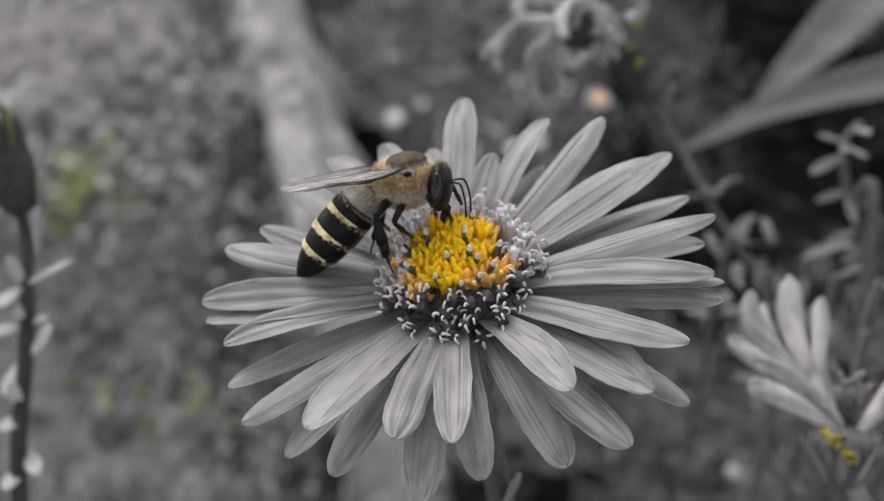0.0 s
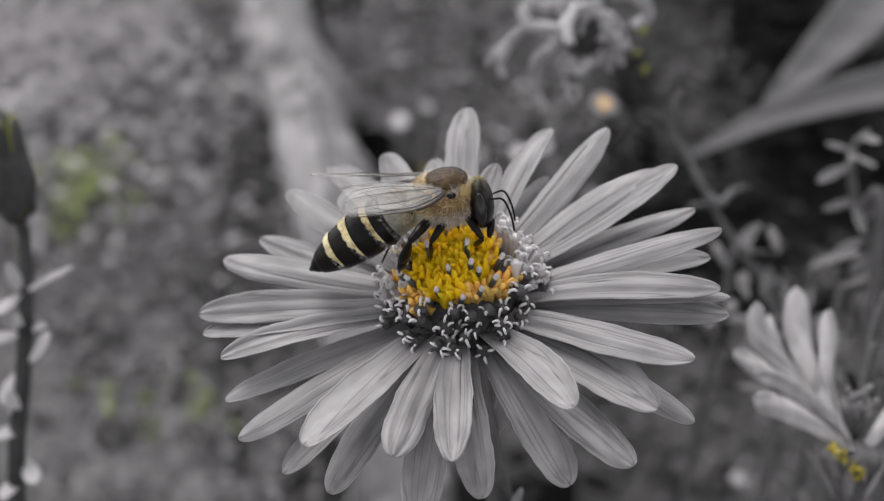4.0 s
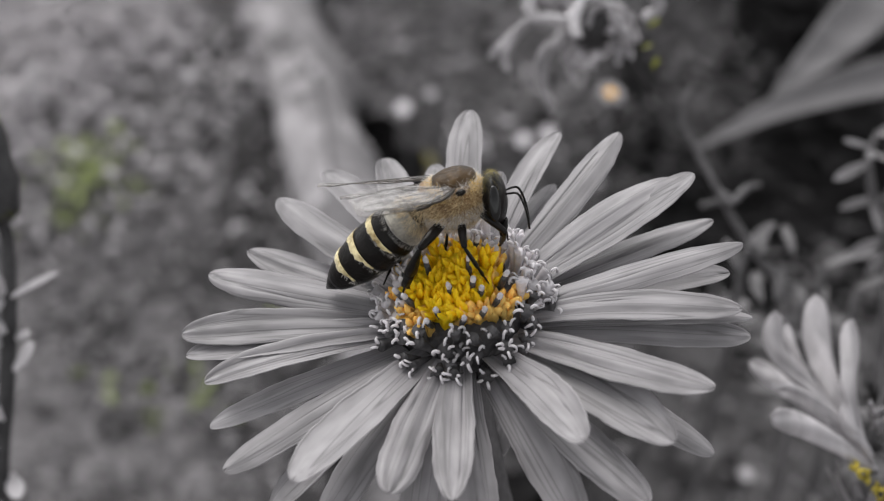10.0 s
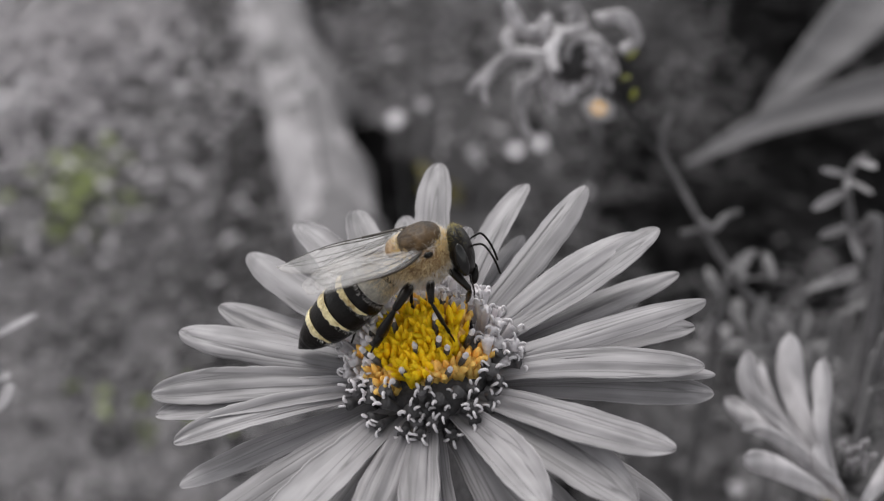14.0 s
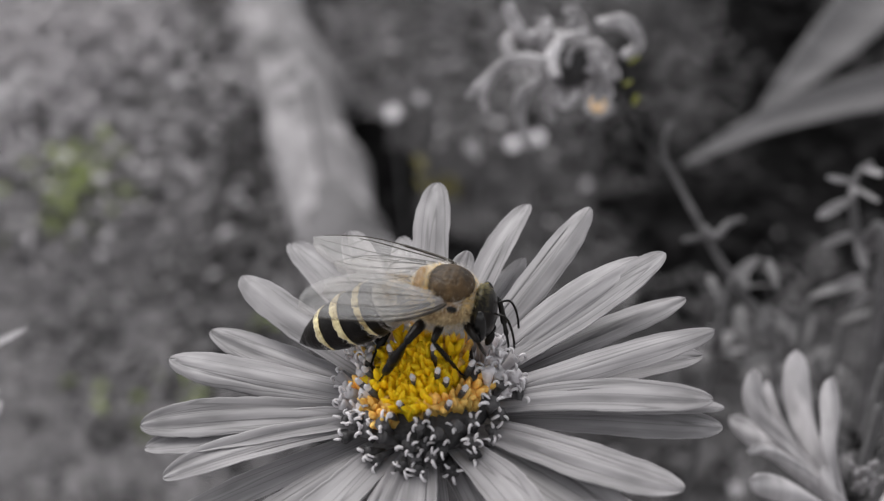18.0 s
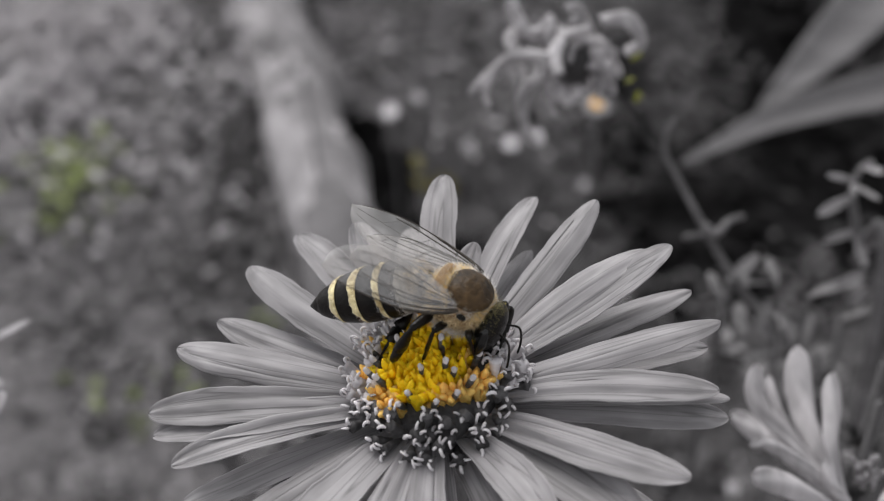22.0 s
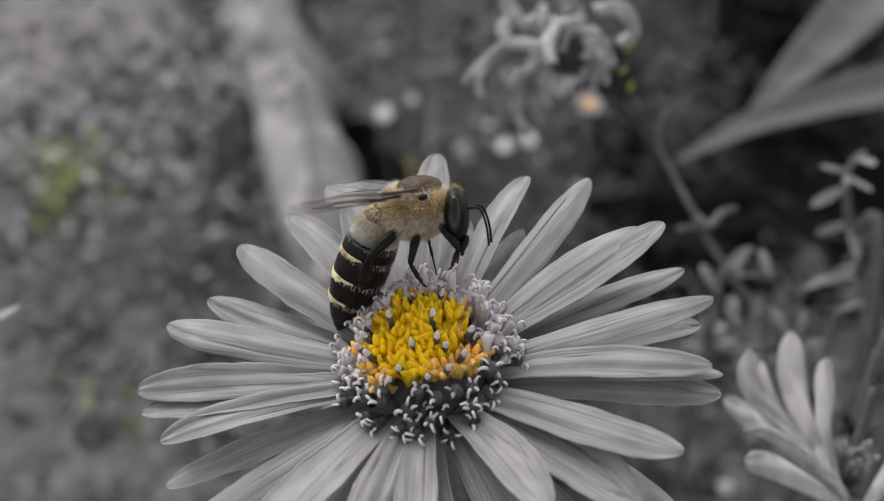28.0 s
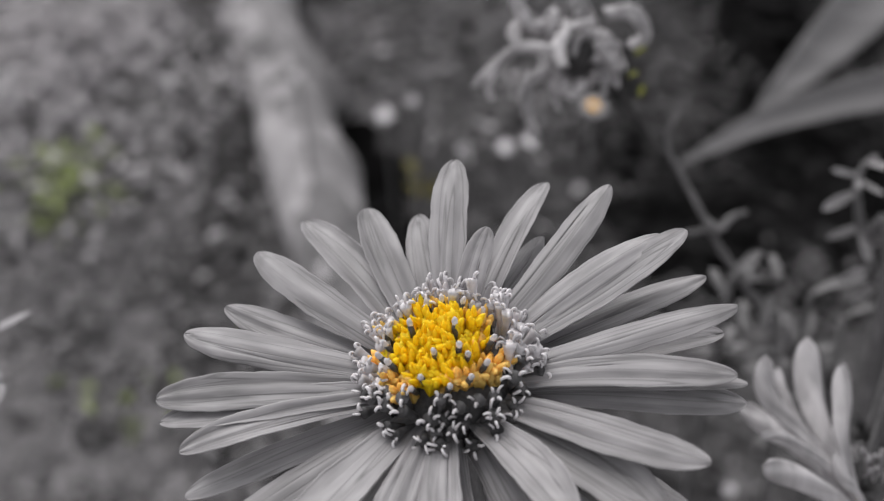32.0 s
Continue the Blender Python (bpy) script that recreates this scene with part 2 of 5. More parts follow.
M_BAND = mat("bee_band", (0.24, 0.16, 0.05), (0.88, 0.77, 0.44), 900, 0.6, 0.6, sheen=0.3)
M_BAND_GREY = mat("bee_grey_band", g(0.14, 0.15), g(0.36, 0.2), 900, 0.6, 0.6, sheen=0.3)
M_HAIR_GOLD = mat("bee_golden_hair", (0.50, 0.31, 0.08), (0.92, 0.68, 0.28), 500, 0.6, 0.0, island=0.25, sheen=0.3)
M_RIM = mat("rim_floret", (0.14, 0.14, 0.02), (0.55, 0.40, 0.04), 900, 0.6, 0.3, object_random=0.4)
M_CROWN = mat("bee_crown_hair", (0.12, 0.10, 0.03), (0.40, 0.33, 0.12), 500, 0.6, 0.0, island=0.3)
M_VEIN = mat("wing_vein", (0.015, 0.011, 0.008), (0.05, 0.04, 0.03), 900, 0.4, 0.2)

M_WING = bpy.data.materials.new("wing_film")
M_WING.use_nodes = True
_n, _l = M_WING.node_tree.nodes, M_WING.node_tree.links
_b = _n["Principled BSDF"]
_b.inputs["Base Color"].default_value = (0.70, 0.69, 0.69, 1)
_b.inputs["Roughness"].default_value, _b.inputs["Specular IOR Level"].default_value = 0.30, 0.30
_t, _x = _n.new("ShaderNodeBsdfTransparent"), _n.new("ShaderNodeMixShader")
_t.inputs["Color"].default_value = (0.93, 0.92, 0.91, 1)
_o = _n.new("ShaderNodeTexNoise")
_o.inputs["Scale"].default_value = 700
_r = _n.new("ShaderNodeMapRange")
_r.inputs["To Min"].default_value, _r.inputs["To Max"].default_value = 0.04, 0.22
_c = _n.new("ShaderNodeTexCoord")
_l.new(_c.outputs["Object"], _o.inputs["Vector"])
_l.new(_o.outputs["Fac"], _r.inputs["Value"])
_l.new(_r.outputs[0], _x.inputs[0])
_l.new(_t.outputs[0], _x.inputs[1])
_l.new(_b.outputs[0], _x.inputs[2])
_l.new(_x.outputs[0], _n["Material Output"].inputs["Surface"])


# ---- mesh helpers ----
def mesh_of(name, verts, faces, material, smooth=True):
    me = bpy.data.meshes.new(name)
    me.from_pydata([tuple(v) for v in verts], [], faces)
    me.materials.append(material)
    if smooth:
        me.polygons.foreach_set("use_smooth", [True] * len(me.polygons))
    me.update()
    return me


def part(name, data, parent, label="", m=None, kind=""):
    """One mesh object under a thing or a part, at the pose m in its parent's space."""
    ob = new(name, data)
    ob.parent = parent
    if m is not None:
        ob.matrix_basis = m
    return tagged(ob, label=label, kind=kind)


def thing(name, m, label, category, group="", kind=""):
    ob = new(name)
    ob.empty_display_size = 0.005
    ob.matrix_basis = m
    return tagged(ob, label, category, group, kind)


def slab(fn, nu, nv, thick):
    """A thin closed sheet: fn(s, v) with s in 0..1 along it and v in -1..1 across; thick at the middle, thinner at the rim."""
    top, low = [], []
    for i in range(nu + 1):
        for j in range(nv + 1):
            s, v = i / nu, 2 * j / nv - 1
            p = Vector(fn(s, v))
            e = 1e-3
            a = Vector(fn(min(s + e, 1), v)) - Vector(fn(max(s - e, 0), v))
            b = Vector(fn(s, min(v + e, 1))) - Vector(fn(s, max(v - e, -1)))
            nn = a.cross(b)
            nn = nn.normalized() if nn.length > 1e-14 else Vector((0, 0, 1))
            k = thick * (0.25 + 0.75 * (1 - v ** 4)) * (1 - 0.6 * s ** 6)
            top.append(p + nn * k * 0.5)
            low.append(p - nn * k * 0.5)
    w = nv + 1
    n = len(top)
    faces = []
    for i in range(nu):
        for j in range(nv):
            a = i * w + j
            faces.append((a, a + w, a + w + 1, a + 1))
            faces.append((n + a, n + a + 1, n + a + w + 1, n + a + w))
    for i in range(nu):
        a, b = i * w, i * w + nv
        faces.append((a, n + a, n + a + w, a + w))
        faces.append((b, b + w, n + b + w, n + b))
    for j in range(nv):
        a, b = j, nu * w + j
        faces.append((a, a + 1, n + a + 1, n + a))
        faces.append((b, n + b, n + b + 1, b + 1))
    return top + low, faces


def with_uv(me, nu, nv):
    """Gives a slab's mesh its own length and breadth as coordinates."""
    n = (nu + 1) * (nv + 1)
    layer = me.uv_layers.new(name="along")
    idx = np.empty(len(me.loops), dtype=np.int32)
    me.loops.foreach_get("vertex_index", idx)
    idx %= n
    flat = np.empty(len(idx) * 2, dtype=np.float32)
    flat[0::2], flat[1::2] = (idx // (nv + 1)) / nu, (idx % (nv + 1)) / nv
    layer.data.foreach_set("uv", flat)
    return me


def tube(points, radii, sides=8, closed=True):
    """A round tube along points."""
    pts = [Vector(p) for p in points]
    verts, faces = [], []
    a = Vector((0.31, 0.95, 0.17))
    for i, p in enumerate(pts):
        way = (pts[min(i + 1, len(pts) - 1)] - pts[max(i - 1, 0)]).normalized()
        a = a - way * a.dot(way)
        if a.length < 1e-3:
            a = way.cross(Vector((1, 0.2, 0.1)))
        a.normalize()
        b = way.cross(a)
        for k in range(sides):
            t = 2 * math.pi * k / sides
            verts.append(p + (a * math.cos(t) + b * math.sin(t)) * radii[i])
    for i in range(len(pts) - 1):
        for k in range(sides):
            q = (k + 1) % sides
            faces.append((i * sides + k, i * sides + q, (i + 1) * sides + q, (i + 1) * sides + k))
    if closed:
        faces.append(tuple(range(sides - 1, -1, -1)))
        faces.append(tuple(range((len(pts) - 1) * sides, len(pts) * sides)))
    return verts, faces


def smooth_line(points, per=6):
    """Points on a soft curve through the given ones."""
    p = [Vector(q) for q in points]
    p = [2 * p[0] - p[1]] + p + [2 * p[-1] - p[-2]]
    out = []
    for i in range(1, len(p) - 2):
        for k in range(per):
            t = k / per
            out.append(0.5 * (2 * p[i] + (p[i + 1] - p[i - 1]) * t + (2 * p[i - 1] - 5 * p[i] + 4 * p[i + 1] - p[i + 2]) * t * t
                              + (3 * p[i] - p[i - 1] - 3 * p[i + 1] + p[i + 2]) * t ** 3))
    out.append(p[-2])
    return out


def ball(rx, ry, rz, nu=16, nv=12, wobble=0.0, shape=None):
    """A closed rounded body with half-axes along x, y and z; shape(p) may bend it."""
    verts, faces = [Vector((0, 0, rz))], []
    for i in range(1, nv):
        th = math.pi * i / nv
        for j in range(nu):
            ph = 2 * math.pi * j / nu
            verts.append(Vector((rx * math.sin(th) * math.cos(ph), ry * math.sin(th) * math.sin(ph), rz * math.cos(th))))
    verts.append(Vector((0, 0, -rz)))
    for j in range(nu):
        faces.append((0, 1 + j, 1 + (j + 1) % nu))
        for i in range(nv - 2):
            a, b = 1 + i * nu + j, 1 + i * nu + (j + 1) % nu
            faces.append((a, a + nu, b + nu, b))
        a, b = 1 + (nv - 2) * nu + j, 1 + (nv - 2) * nu + (j + 1) % nu
        faces.append((a, len(verts) - 1, b))
    if wobble:
        verts = [v * (1 + wobble * noise.noise(v * (2.5 / max(rx, ry, rz)))) for v in verts]
    if shape:
        verts = [Vector(shape(v)) for v in verts]
    return verts, faces


def lathe(profile, sides=24):
    """A body turned round x from rows (x, radius)."""
    verts, faces = [], []
    for x, r in profile:
        for k in range(sides):
            t = 2 * math.pi * k / sides
            verts.append(Vector((x, r * math.cos(t), r * math.sin(t))))
    for i in range(len(profile) - 1):
        for k in range(sides):
            q = (k + 1) % sides
            faces.append((i * sides + k, (i + 1) * sides + k, (i + 1) * sides + q, i * sides + q))
    faces.append(tuple(range(sides)))
    faces.append(tuple(range(len(profile) * sides - 1, (len(profile) - 1) * sides - 1, -1)))
    return verts, faces


def joined(pieces):
    verts, faces = [], []
    for v, f in pieces:
        o = len(verts)
        verts += v
        faces += [tuple(i + o for i in q) for q in f]
    return verts, faces


def moved(piece, m):
    return [m @ v for v in piece[0]], piece[1]


def frame_of(at, way, up=(0, 0, 1)):
    """A pose at a point whose x runs along way and whose z leans to up."""
    x = Vector(way).normalized()
    z = Vector(up) - x * Vector(up).dot(x)
    z.normalize()
    y = z.cross(x)
    m = Matrix((x, y, z)).transposed().to_4x4()
    m.translation = at
    return m


def leaf_sheet(length, width, droop=0.3, cup=0.2, fold=0.05, tip=0.7, notch=0.0, base=0.35, nu=12, nv=6, thick=0.00016, wave=0.0, seed=0, spoon=0.5):
    """A leaf or petal along x from the origin, bent down at its end."""
    rr = random.Random(seed)
    ph = rr.uniform(0, 6)

    def fn(s, v):
        grow = base + (1 - base) * min(1, s / spoon) ** (0.8 + 2 * (spoon - 0.5))
        end = 1.0 if s < tip else math.sqrt(max(0.0, 1 - ((s - tip) / (1 - tip)) ** 2)) * 0.97 + 0.03
        w = width * 0.5 * grow * end
        x = length * (s - (notch * (1 - abs(v)) if s > 0.9 else 0) * (s - 0.9) * 2)
        z = -droop * length * s * s + cup * w * v * v + fold * width * math.cos(3 * math.pi * v) * math.sin(math.pi * min(1, s * 1.2)) \
            + wave * width * math.sin(7 * s + ph + 2 * v)
        return (x, w * v, z)
    return slab(fn, nu, nv, thick)


def ribbon(points, wide, roll=1.0, twist=0.0, blunt=0.9, up=(0.15, -0.75, 0.6), tip=0.88, foot=0.62, nu=22, nv=8, thick=0.0003):
    """A curled petal along a soft line from its foot to its tip, rolled across its breadth."""
    ln = smooth_line(points, 7)
    k = len(ln) - 1

    def fn(s, v):
        u = s * k
        i = min(int(u), k - 1)
        c = ln[i].lerp(ln[i + 1], u - i)
        way = (ln[i + 1] - ln[i]).normalized()
        side = way.cross(Vector(up)).normalized()
        lift = side.cross(way)
        a = twist * (s - 0.5)
        sd, lf = side * math.cos(a) + lift * math.sin(a), lift * math.cos(a) - side * math.sin(a)
        end = 1.0 if s < tip else math.sqrt(max(0.0, 1 - ((s - tip) / (1 - tip)) ** 2)) * 0.9 + 0.1
        w = wide * MM * 0.5 * (foot + (1 - foot) * math.sin(math.pi * (0.15 + 1.1 * s)) ** 2 * blunt) * end
        if foot < 0.5:
            w = wide * MM * 0.5 * (foot + (1 - foot) * min(1, s / 0.7)) * end
        b = roll * v
        return c + sd * w * math.sin(b) / roll * 1.2 - lf * w * (1 - math.cos(b)) / roll * 1.2 + lf * 0.12 * MM * math.sin(11 * s + 4 * v)
    return slab(fn, nu, nv, thick)


# ---- ground ----
def ground():
    n, size = 90, 1.5
    verts, faces = [], []
    edge = sorted([-40, -8, -3, 3, 8, 40] + [-1.5 + 3.0 * i / n for i in range(n + 1)] + [-0.16 + 0.008 * i + 0.001 for i in range(52)])
    for y in edge:
        for x in edge:
            yy = y + 0.7
            h = 0.035 * noise.noise(Vector((x * 3, yy * 3, 0))) + 0.012 * noise.noise(Vector((x * 14, yy * 14, 2)))
            # a hollow beside the branch, and a low dip under the broad-leaved plants
            h -= 0.035 * math.exp(-(((x + 0.030) / 0.026) ** 2 + ((yy - 0.73) / 0.08) ** 2)) + 0.03 * math.exp(-(((x + 0.02) / 0.05) ** 2 + ((yy - 0.63) / 0.05) ** 2)) + 0.10 * math.exp(-(((x + 0.10) / 0.03) ** 2 + ((yy - 1.05) / 0.05) ** 2))
            h -= 0.05 * math.exp(-(((x - 0.30) / 0.14) ** 2 + ((yy - 0.85) / 0.30) ** 2))
            verts.append((x, yy, h - 0.02))
    w = len(edge)
    for i in range(w - 1):
        for j in range(w - 1):
            a = i * w + j
            faces.append((a, a + 1, a + w + 1, a + w))
    me = mesh_of("ground", verts, faces, M_MOSS)
    me.materials.append(M_SOIL_SHADE_BLACK)
    me.materials.append(M_SHADED_SOIL)
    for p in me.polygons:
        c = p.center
        # near-black soil paints the deep shade of hollows and gaps
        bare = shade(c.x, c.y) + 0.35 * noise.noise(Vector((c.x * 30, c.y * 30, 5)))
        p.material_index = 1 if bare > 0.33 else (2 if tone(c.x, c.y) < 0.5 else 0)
    tagged(new("ground", me), "mossy garden soil with shade painted into its bare and dim patches", "ground", kind="structure")


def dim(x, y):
    """Where the shade of the plants is put into the colour of soil and litter."""
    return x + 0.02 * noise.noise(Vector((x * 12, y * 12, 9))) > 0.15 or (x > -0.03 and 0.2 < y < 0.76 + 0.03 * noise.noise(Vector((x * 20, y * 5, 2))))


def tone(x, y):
    """How pale the low growth is coloured at a place, from 0 to 1; painted shade lowers it."""
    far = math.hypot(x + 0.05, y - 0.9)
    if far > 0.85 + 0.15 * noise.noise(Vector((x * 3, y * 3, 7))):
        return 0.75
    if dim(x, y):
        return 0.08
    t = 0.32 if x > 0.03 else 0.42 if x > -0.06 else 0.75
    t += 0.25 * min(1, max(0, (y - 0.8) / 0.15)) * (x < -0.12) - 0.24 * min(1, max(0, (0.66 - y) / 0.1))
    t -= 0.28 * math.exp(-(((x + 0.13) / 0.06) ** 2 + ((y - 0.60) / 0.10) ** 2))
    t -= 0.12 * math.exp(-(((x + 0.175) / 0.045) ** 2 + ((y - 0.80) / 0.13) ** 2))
    # shadow strip beside the branch, put into the tone
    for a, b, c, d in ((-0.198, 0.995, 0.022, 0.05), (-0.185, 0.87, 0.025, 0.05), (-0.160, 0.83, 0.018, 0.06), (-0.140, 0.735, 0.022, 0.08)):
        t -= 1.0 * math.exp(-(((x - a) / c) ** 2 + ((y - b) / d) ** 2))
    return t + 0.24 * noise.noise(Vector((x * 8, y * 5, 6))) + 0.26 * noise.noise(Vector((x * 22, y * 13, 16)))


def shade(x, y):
    """How bare the ground is at a place, and how far deep shade blackens its colour: 0 leafy, 1 bare."""
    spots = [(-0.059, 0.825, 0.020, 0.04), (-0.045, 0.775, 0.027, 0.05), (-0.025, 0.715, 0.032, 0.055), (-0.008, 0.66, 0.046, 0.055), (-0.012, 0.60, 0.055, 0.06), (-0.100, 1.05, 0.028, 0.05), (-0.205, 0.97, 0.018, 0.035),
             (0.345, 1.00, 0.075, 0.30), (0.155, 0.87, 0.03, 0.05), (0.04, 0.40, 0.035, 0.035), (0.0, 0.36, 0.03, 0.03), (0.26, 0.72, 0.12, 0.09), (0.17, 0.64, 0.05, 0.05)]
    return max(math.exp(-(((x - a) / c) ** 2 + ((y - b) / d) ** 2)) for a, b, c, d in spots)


def litter(name, count, seed, area, size, material, label, category, keep, lift=0.03):
    rr = random.Random(seed)
    verts, faces = [], []
    made = 0
    while made < count:
        x, y = rr.uniform(area[0], area[1]), rr.uniform(area[2], area[3])
        if rr.random() > keep(x, y) * (max(0.0, 1 - 0.9 * shade(x, y)) if material not in (M_LITTER_SHADE_BLACK, M_GOLDLEAF) else 1.0) * max(0.0, 1 - (math.hypot(x + 0.05, y - 0.95) / 0.88) ** 6):
            continue
        made += 1
        l = rr.uniform(*size)
        w = l * rr.uniform(0.25, 0.6)
        m = Matrix.Translation((x, y, rr.uniform(0, lift))) @ Euler((rr.uniform(-0.25, 0.25), rr.uniform(-0.3, 0.2), rr.uniform(0, 6.3))).to_matrix().to_4x4()
        o = len(verts)
        c = rr.uniform(0.05, 0.25)
        for p in ((0, 0, 0), (l * .3, w * .45, l * c), (l * .65, w * .42, l * c), (l, 0, 0), (l * .65, -w * .42, l * c), (l * .3, -w * .45, l * c), (l * .5, 0, l * c * 0.6), (l * .5, 0, l * c * 0.6 - 0.0008)):
            verts.append(m @ Vector(p))
        for i in range(6):
            q = (i + 1) % 6
            faces.append((o + i, o + q, o + 6))
            faces.append((o + q, o + i, o + 7))
    tagged(new(name, mesh_of(name, verts, faces, material, False)), label, category, kind="stuff")


def branch():
    """The pale weathered branch that lies across the bed."""
    line = smooth_line([(-0.205, 1.28, 0.02), (-0.172, 1.08, 0.026), (-0.124, 0.88, 0.022), (-0.080, 0.70, 0.024), (-0.038, 0.52, 0.02), (-0.01, 0.36, 0.0)], 10)
    verts, faces = [], []
    sides = 28
    for i, p in enumerate(line):
        way = (line[min(i + 1, len(line) - 1)] - line[max(i - 1, 0)]).normalized()
        a = Vector((0, 0, 1)).cross(way).normalized()
        b = way.cross(a)
        r = 0.032 - 0.004 * i / len(line)
        for k in range(sides):
            t = 2 * math.pi * k / sides
            d = a * math.cos(t) + b * math.sin(t)
            q = p + d * r
            verts.append(q + d * (0.006 * noise.noise(q * 22) + 0.003 * noise.noise(Vector((k * 0.9, i * 0.15, 3)))))
    for i in range(len(line) - 1):
        for k in range(sides):
            q = (k + 1) % sides
            faces.append((i * sides + k, i * sides + q, (i + 1) * sides + q, (i + 1) * sides + k))
    faces += [tuple(range(sides - 1, -1, -1)), tuple(range((len(line) - 1) * sides, len(line) * sides))]
    ob = thing("fallen_branch", Matrix(), "pale weathered fallen branch with lichen lying on the soil", "branch")
    crust = []
    for q in faces:
        mid = sum((verts[i] for i in q), Vector()) / len(q)
        out = (verts[q[1]] - verts[q[0]]).cross(verts[q[2]] - verts[q[0]]).normalized()
        # lichen patches, massed on the left flank to put its light into the colour
        spread = noise.noise(mid * 30) + 0.5 * noise.noise(mid * 90) + 1.3 * max(0.0, -out.x) * (mid.y > 0.6) - 0.1
        crust.append(len(q) == 4 and out.z > 0 and spread > 0.3)
    part("bark", mesh_of("bark", verts, [q for q, c in zip(faces, crust) if not c], M_LOG), ob, "grey weathered bark")
    fork = smooth_line([(-0.122, 0.91, 0.018), (-0.098, 0.872, 0.016), (-0.078, 0.850, 0.010), (-0.066, 0.836, -0.004)], 8)
    v, f = tube(fork, [0.024 - 0.013 * i / len(fork) for i in range(len(fork))], 18)
    v = [q + Vector((0, 0, 1)) * 0.005 * noise.noise(q * 45) for q in v]
    part("side_branch", mesh_of("side_branch", v, f, M_LOG), ob, "short grey side branch")
    part("lichen", mesh_of("lichen", verts, [q for q, c in zip(faces, crust) if c], M_LICHEN_LIT), ob, "pale lichen crust, massed along one flank to paint its lit side")


# ---- the open aster ----
FLOWER = Matrix(((0.99030, 0.0, -0.13896, 0.00160), (-0.03016, 0.97616, -0.21493, 0.06075), (0.13564, 0.21704, 0.96669, 0.40232), (0, 0, 0, 1)))

# direction in degrees, reach of the tip and its rise over the disc's foot in mm, breadth in mm
PETALS_BACK = [(86.1, 17.7, 2.2, 2.54), (71.6, 10.8, 2.6, 1.81), (65.4, 18.5, -0.1, 2.15), (62.3, 15.1, -2.0, 1.81), (49.5, 18.6, 1.6, 2.43), (40.1, 14.6, -1.0, 0.79), (31.4, 17.5, 1.5, 2.49), (28.6, 19.0, 1.7, 2.49), (24.1, 19.6, -1.9, 2.37), (7.3, 19.0, 1.5, 2.37), (10.0, 18.6, -2.1, 2.37), (172.1, 14.7, -2.0, 1.95), (165.0, 18.1, 1.0, 2.68), (152.9, 17.3, -0.3, 2.56), (139.3, 17.4, 1.2, 2.56), (122.0, 20.5, -2.1, 2.68), (115.0, 14.9, -2.8, 1.95), (109.4, 17.3, -0.5, 2.56), (96.9, 16.0, -1.3, 2.32)]
PETALS_FRONT = [(-7.0, 18.2, 0.8, 2.37), (-6.4, 18.9, -0.5, 1.36), (-9.7, 18.8, -1.0, 2.37), (-30.3, 17.7, 2.0, 2.82), (-42.1, 17.1, 0.4, 3.28), (-35.2, 18.5, -2.5, 2.15), (-58.8, 14.4, 2.5, 2.60), (-52.3, 17.7, -1.8, 2.71), (-65.6, 16.3, -2.2, 2.82), (-85.9, 15.4, -2.3, 2.49), (-90.7, 15.2, 2.0, 2.49), (-105.9, 14.7, 1.5, 2.49), (-100.7, 17.0, -2.5, 2.82), (-120.6, 17.0, -1.4, 2.37), (-135.1, 17.2, -2.5, 2.37), (-127.2, 16.2, 1.5, 3.16), (-145.6, 18.2, -0.7, 2.37), (-160.1, 17.9, -1.9, 2.37), (-163.8, 17.1, 1.0, 2.15), (-172.3, 18.2, 1.0, 2.60), (-176.8, 18.4, 1.6, 2.60)]


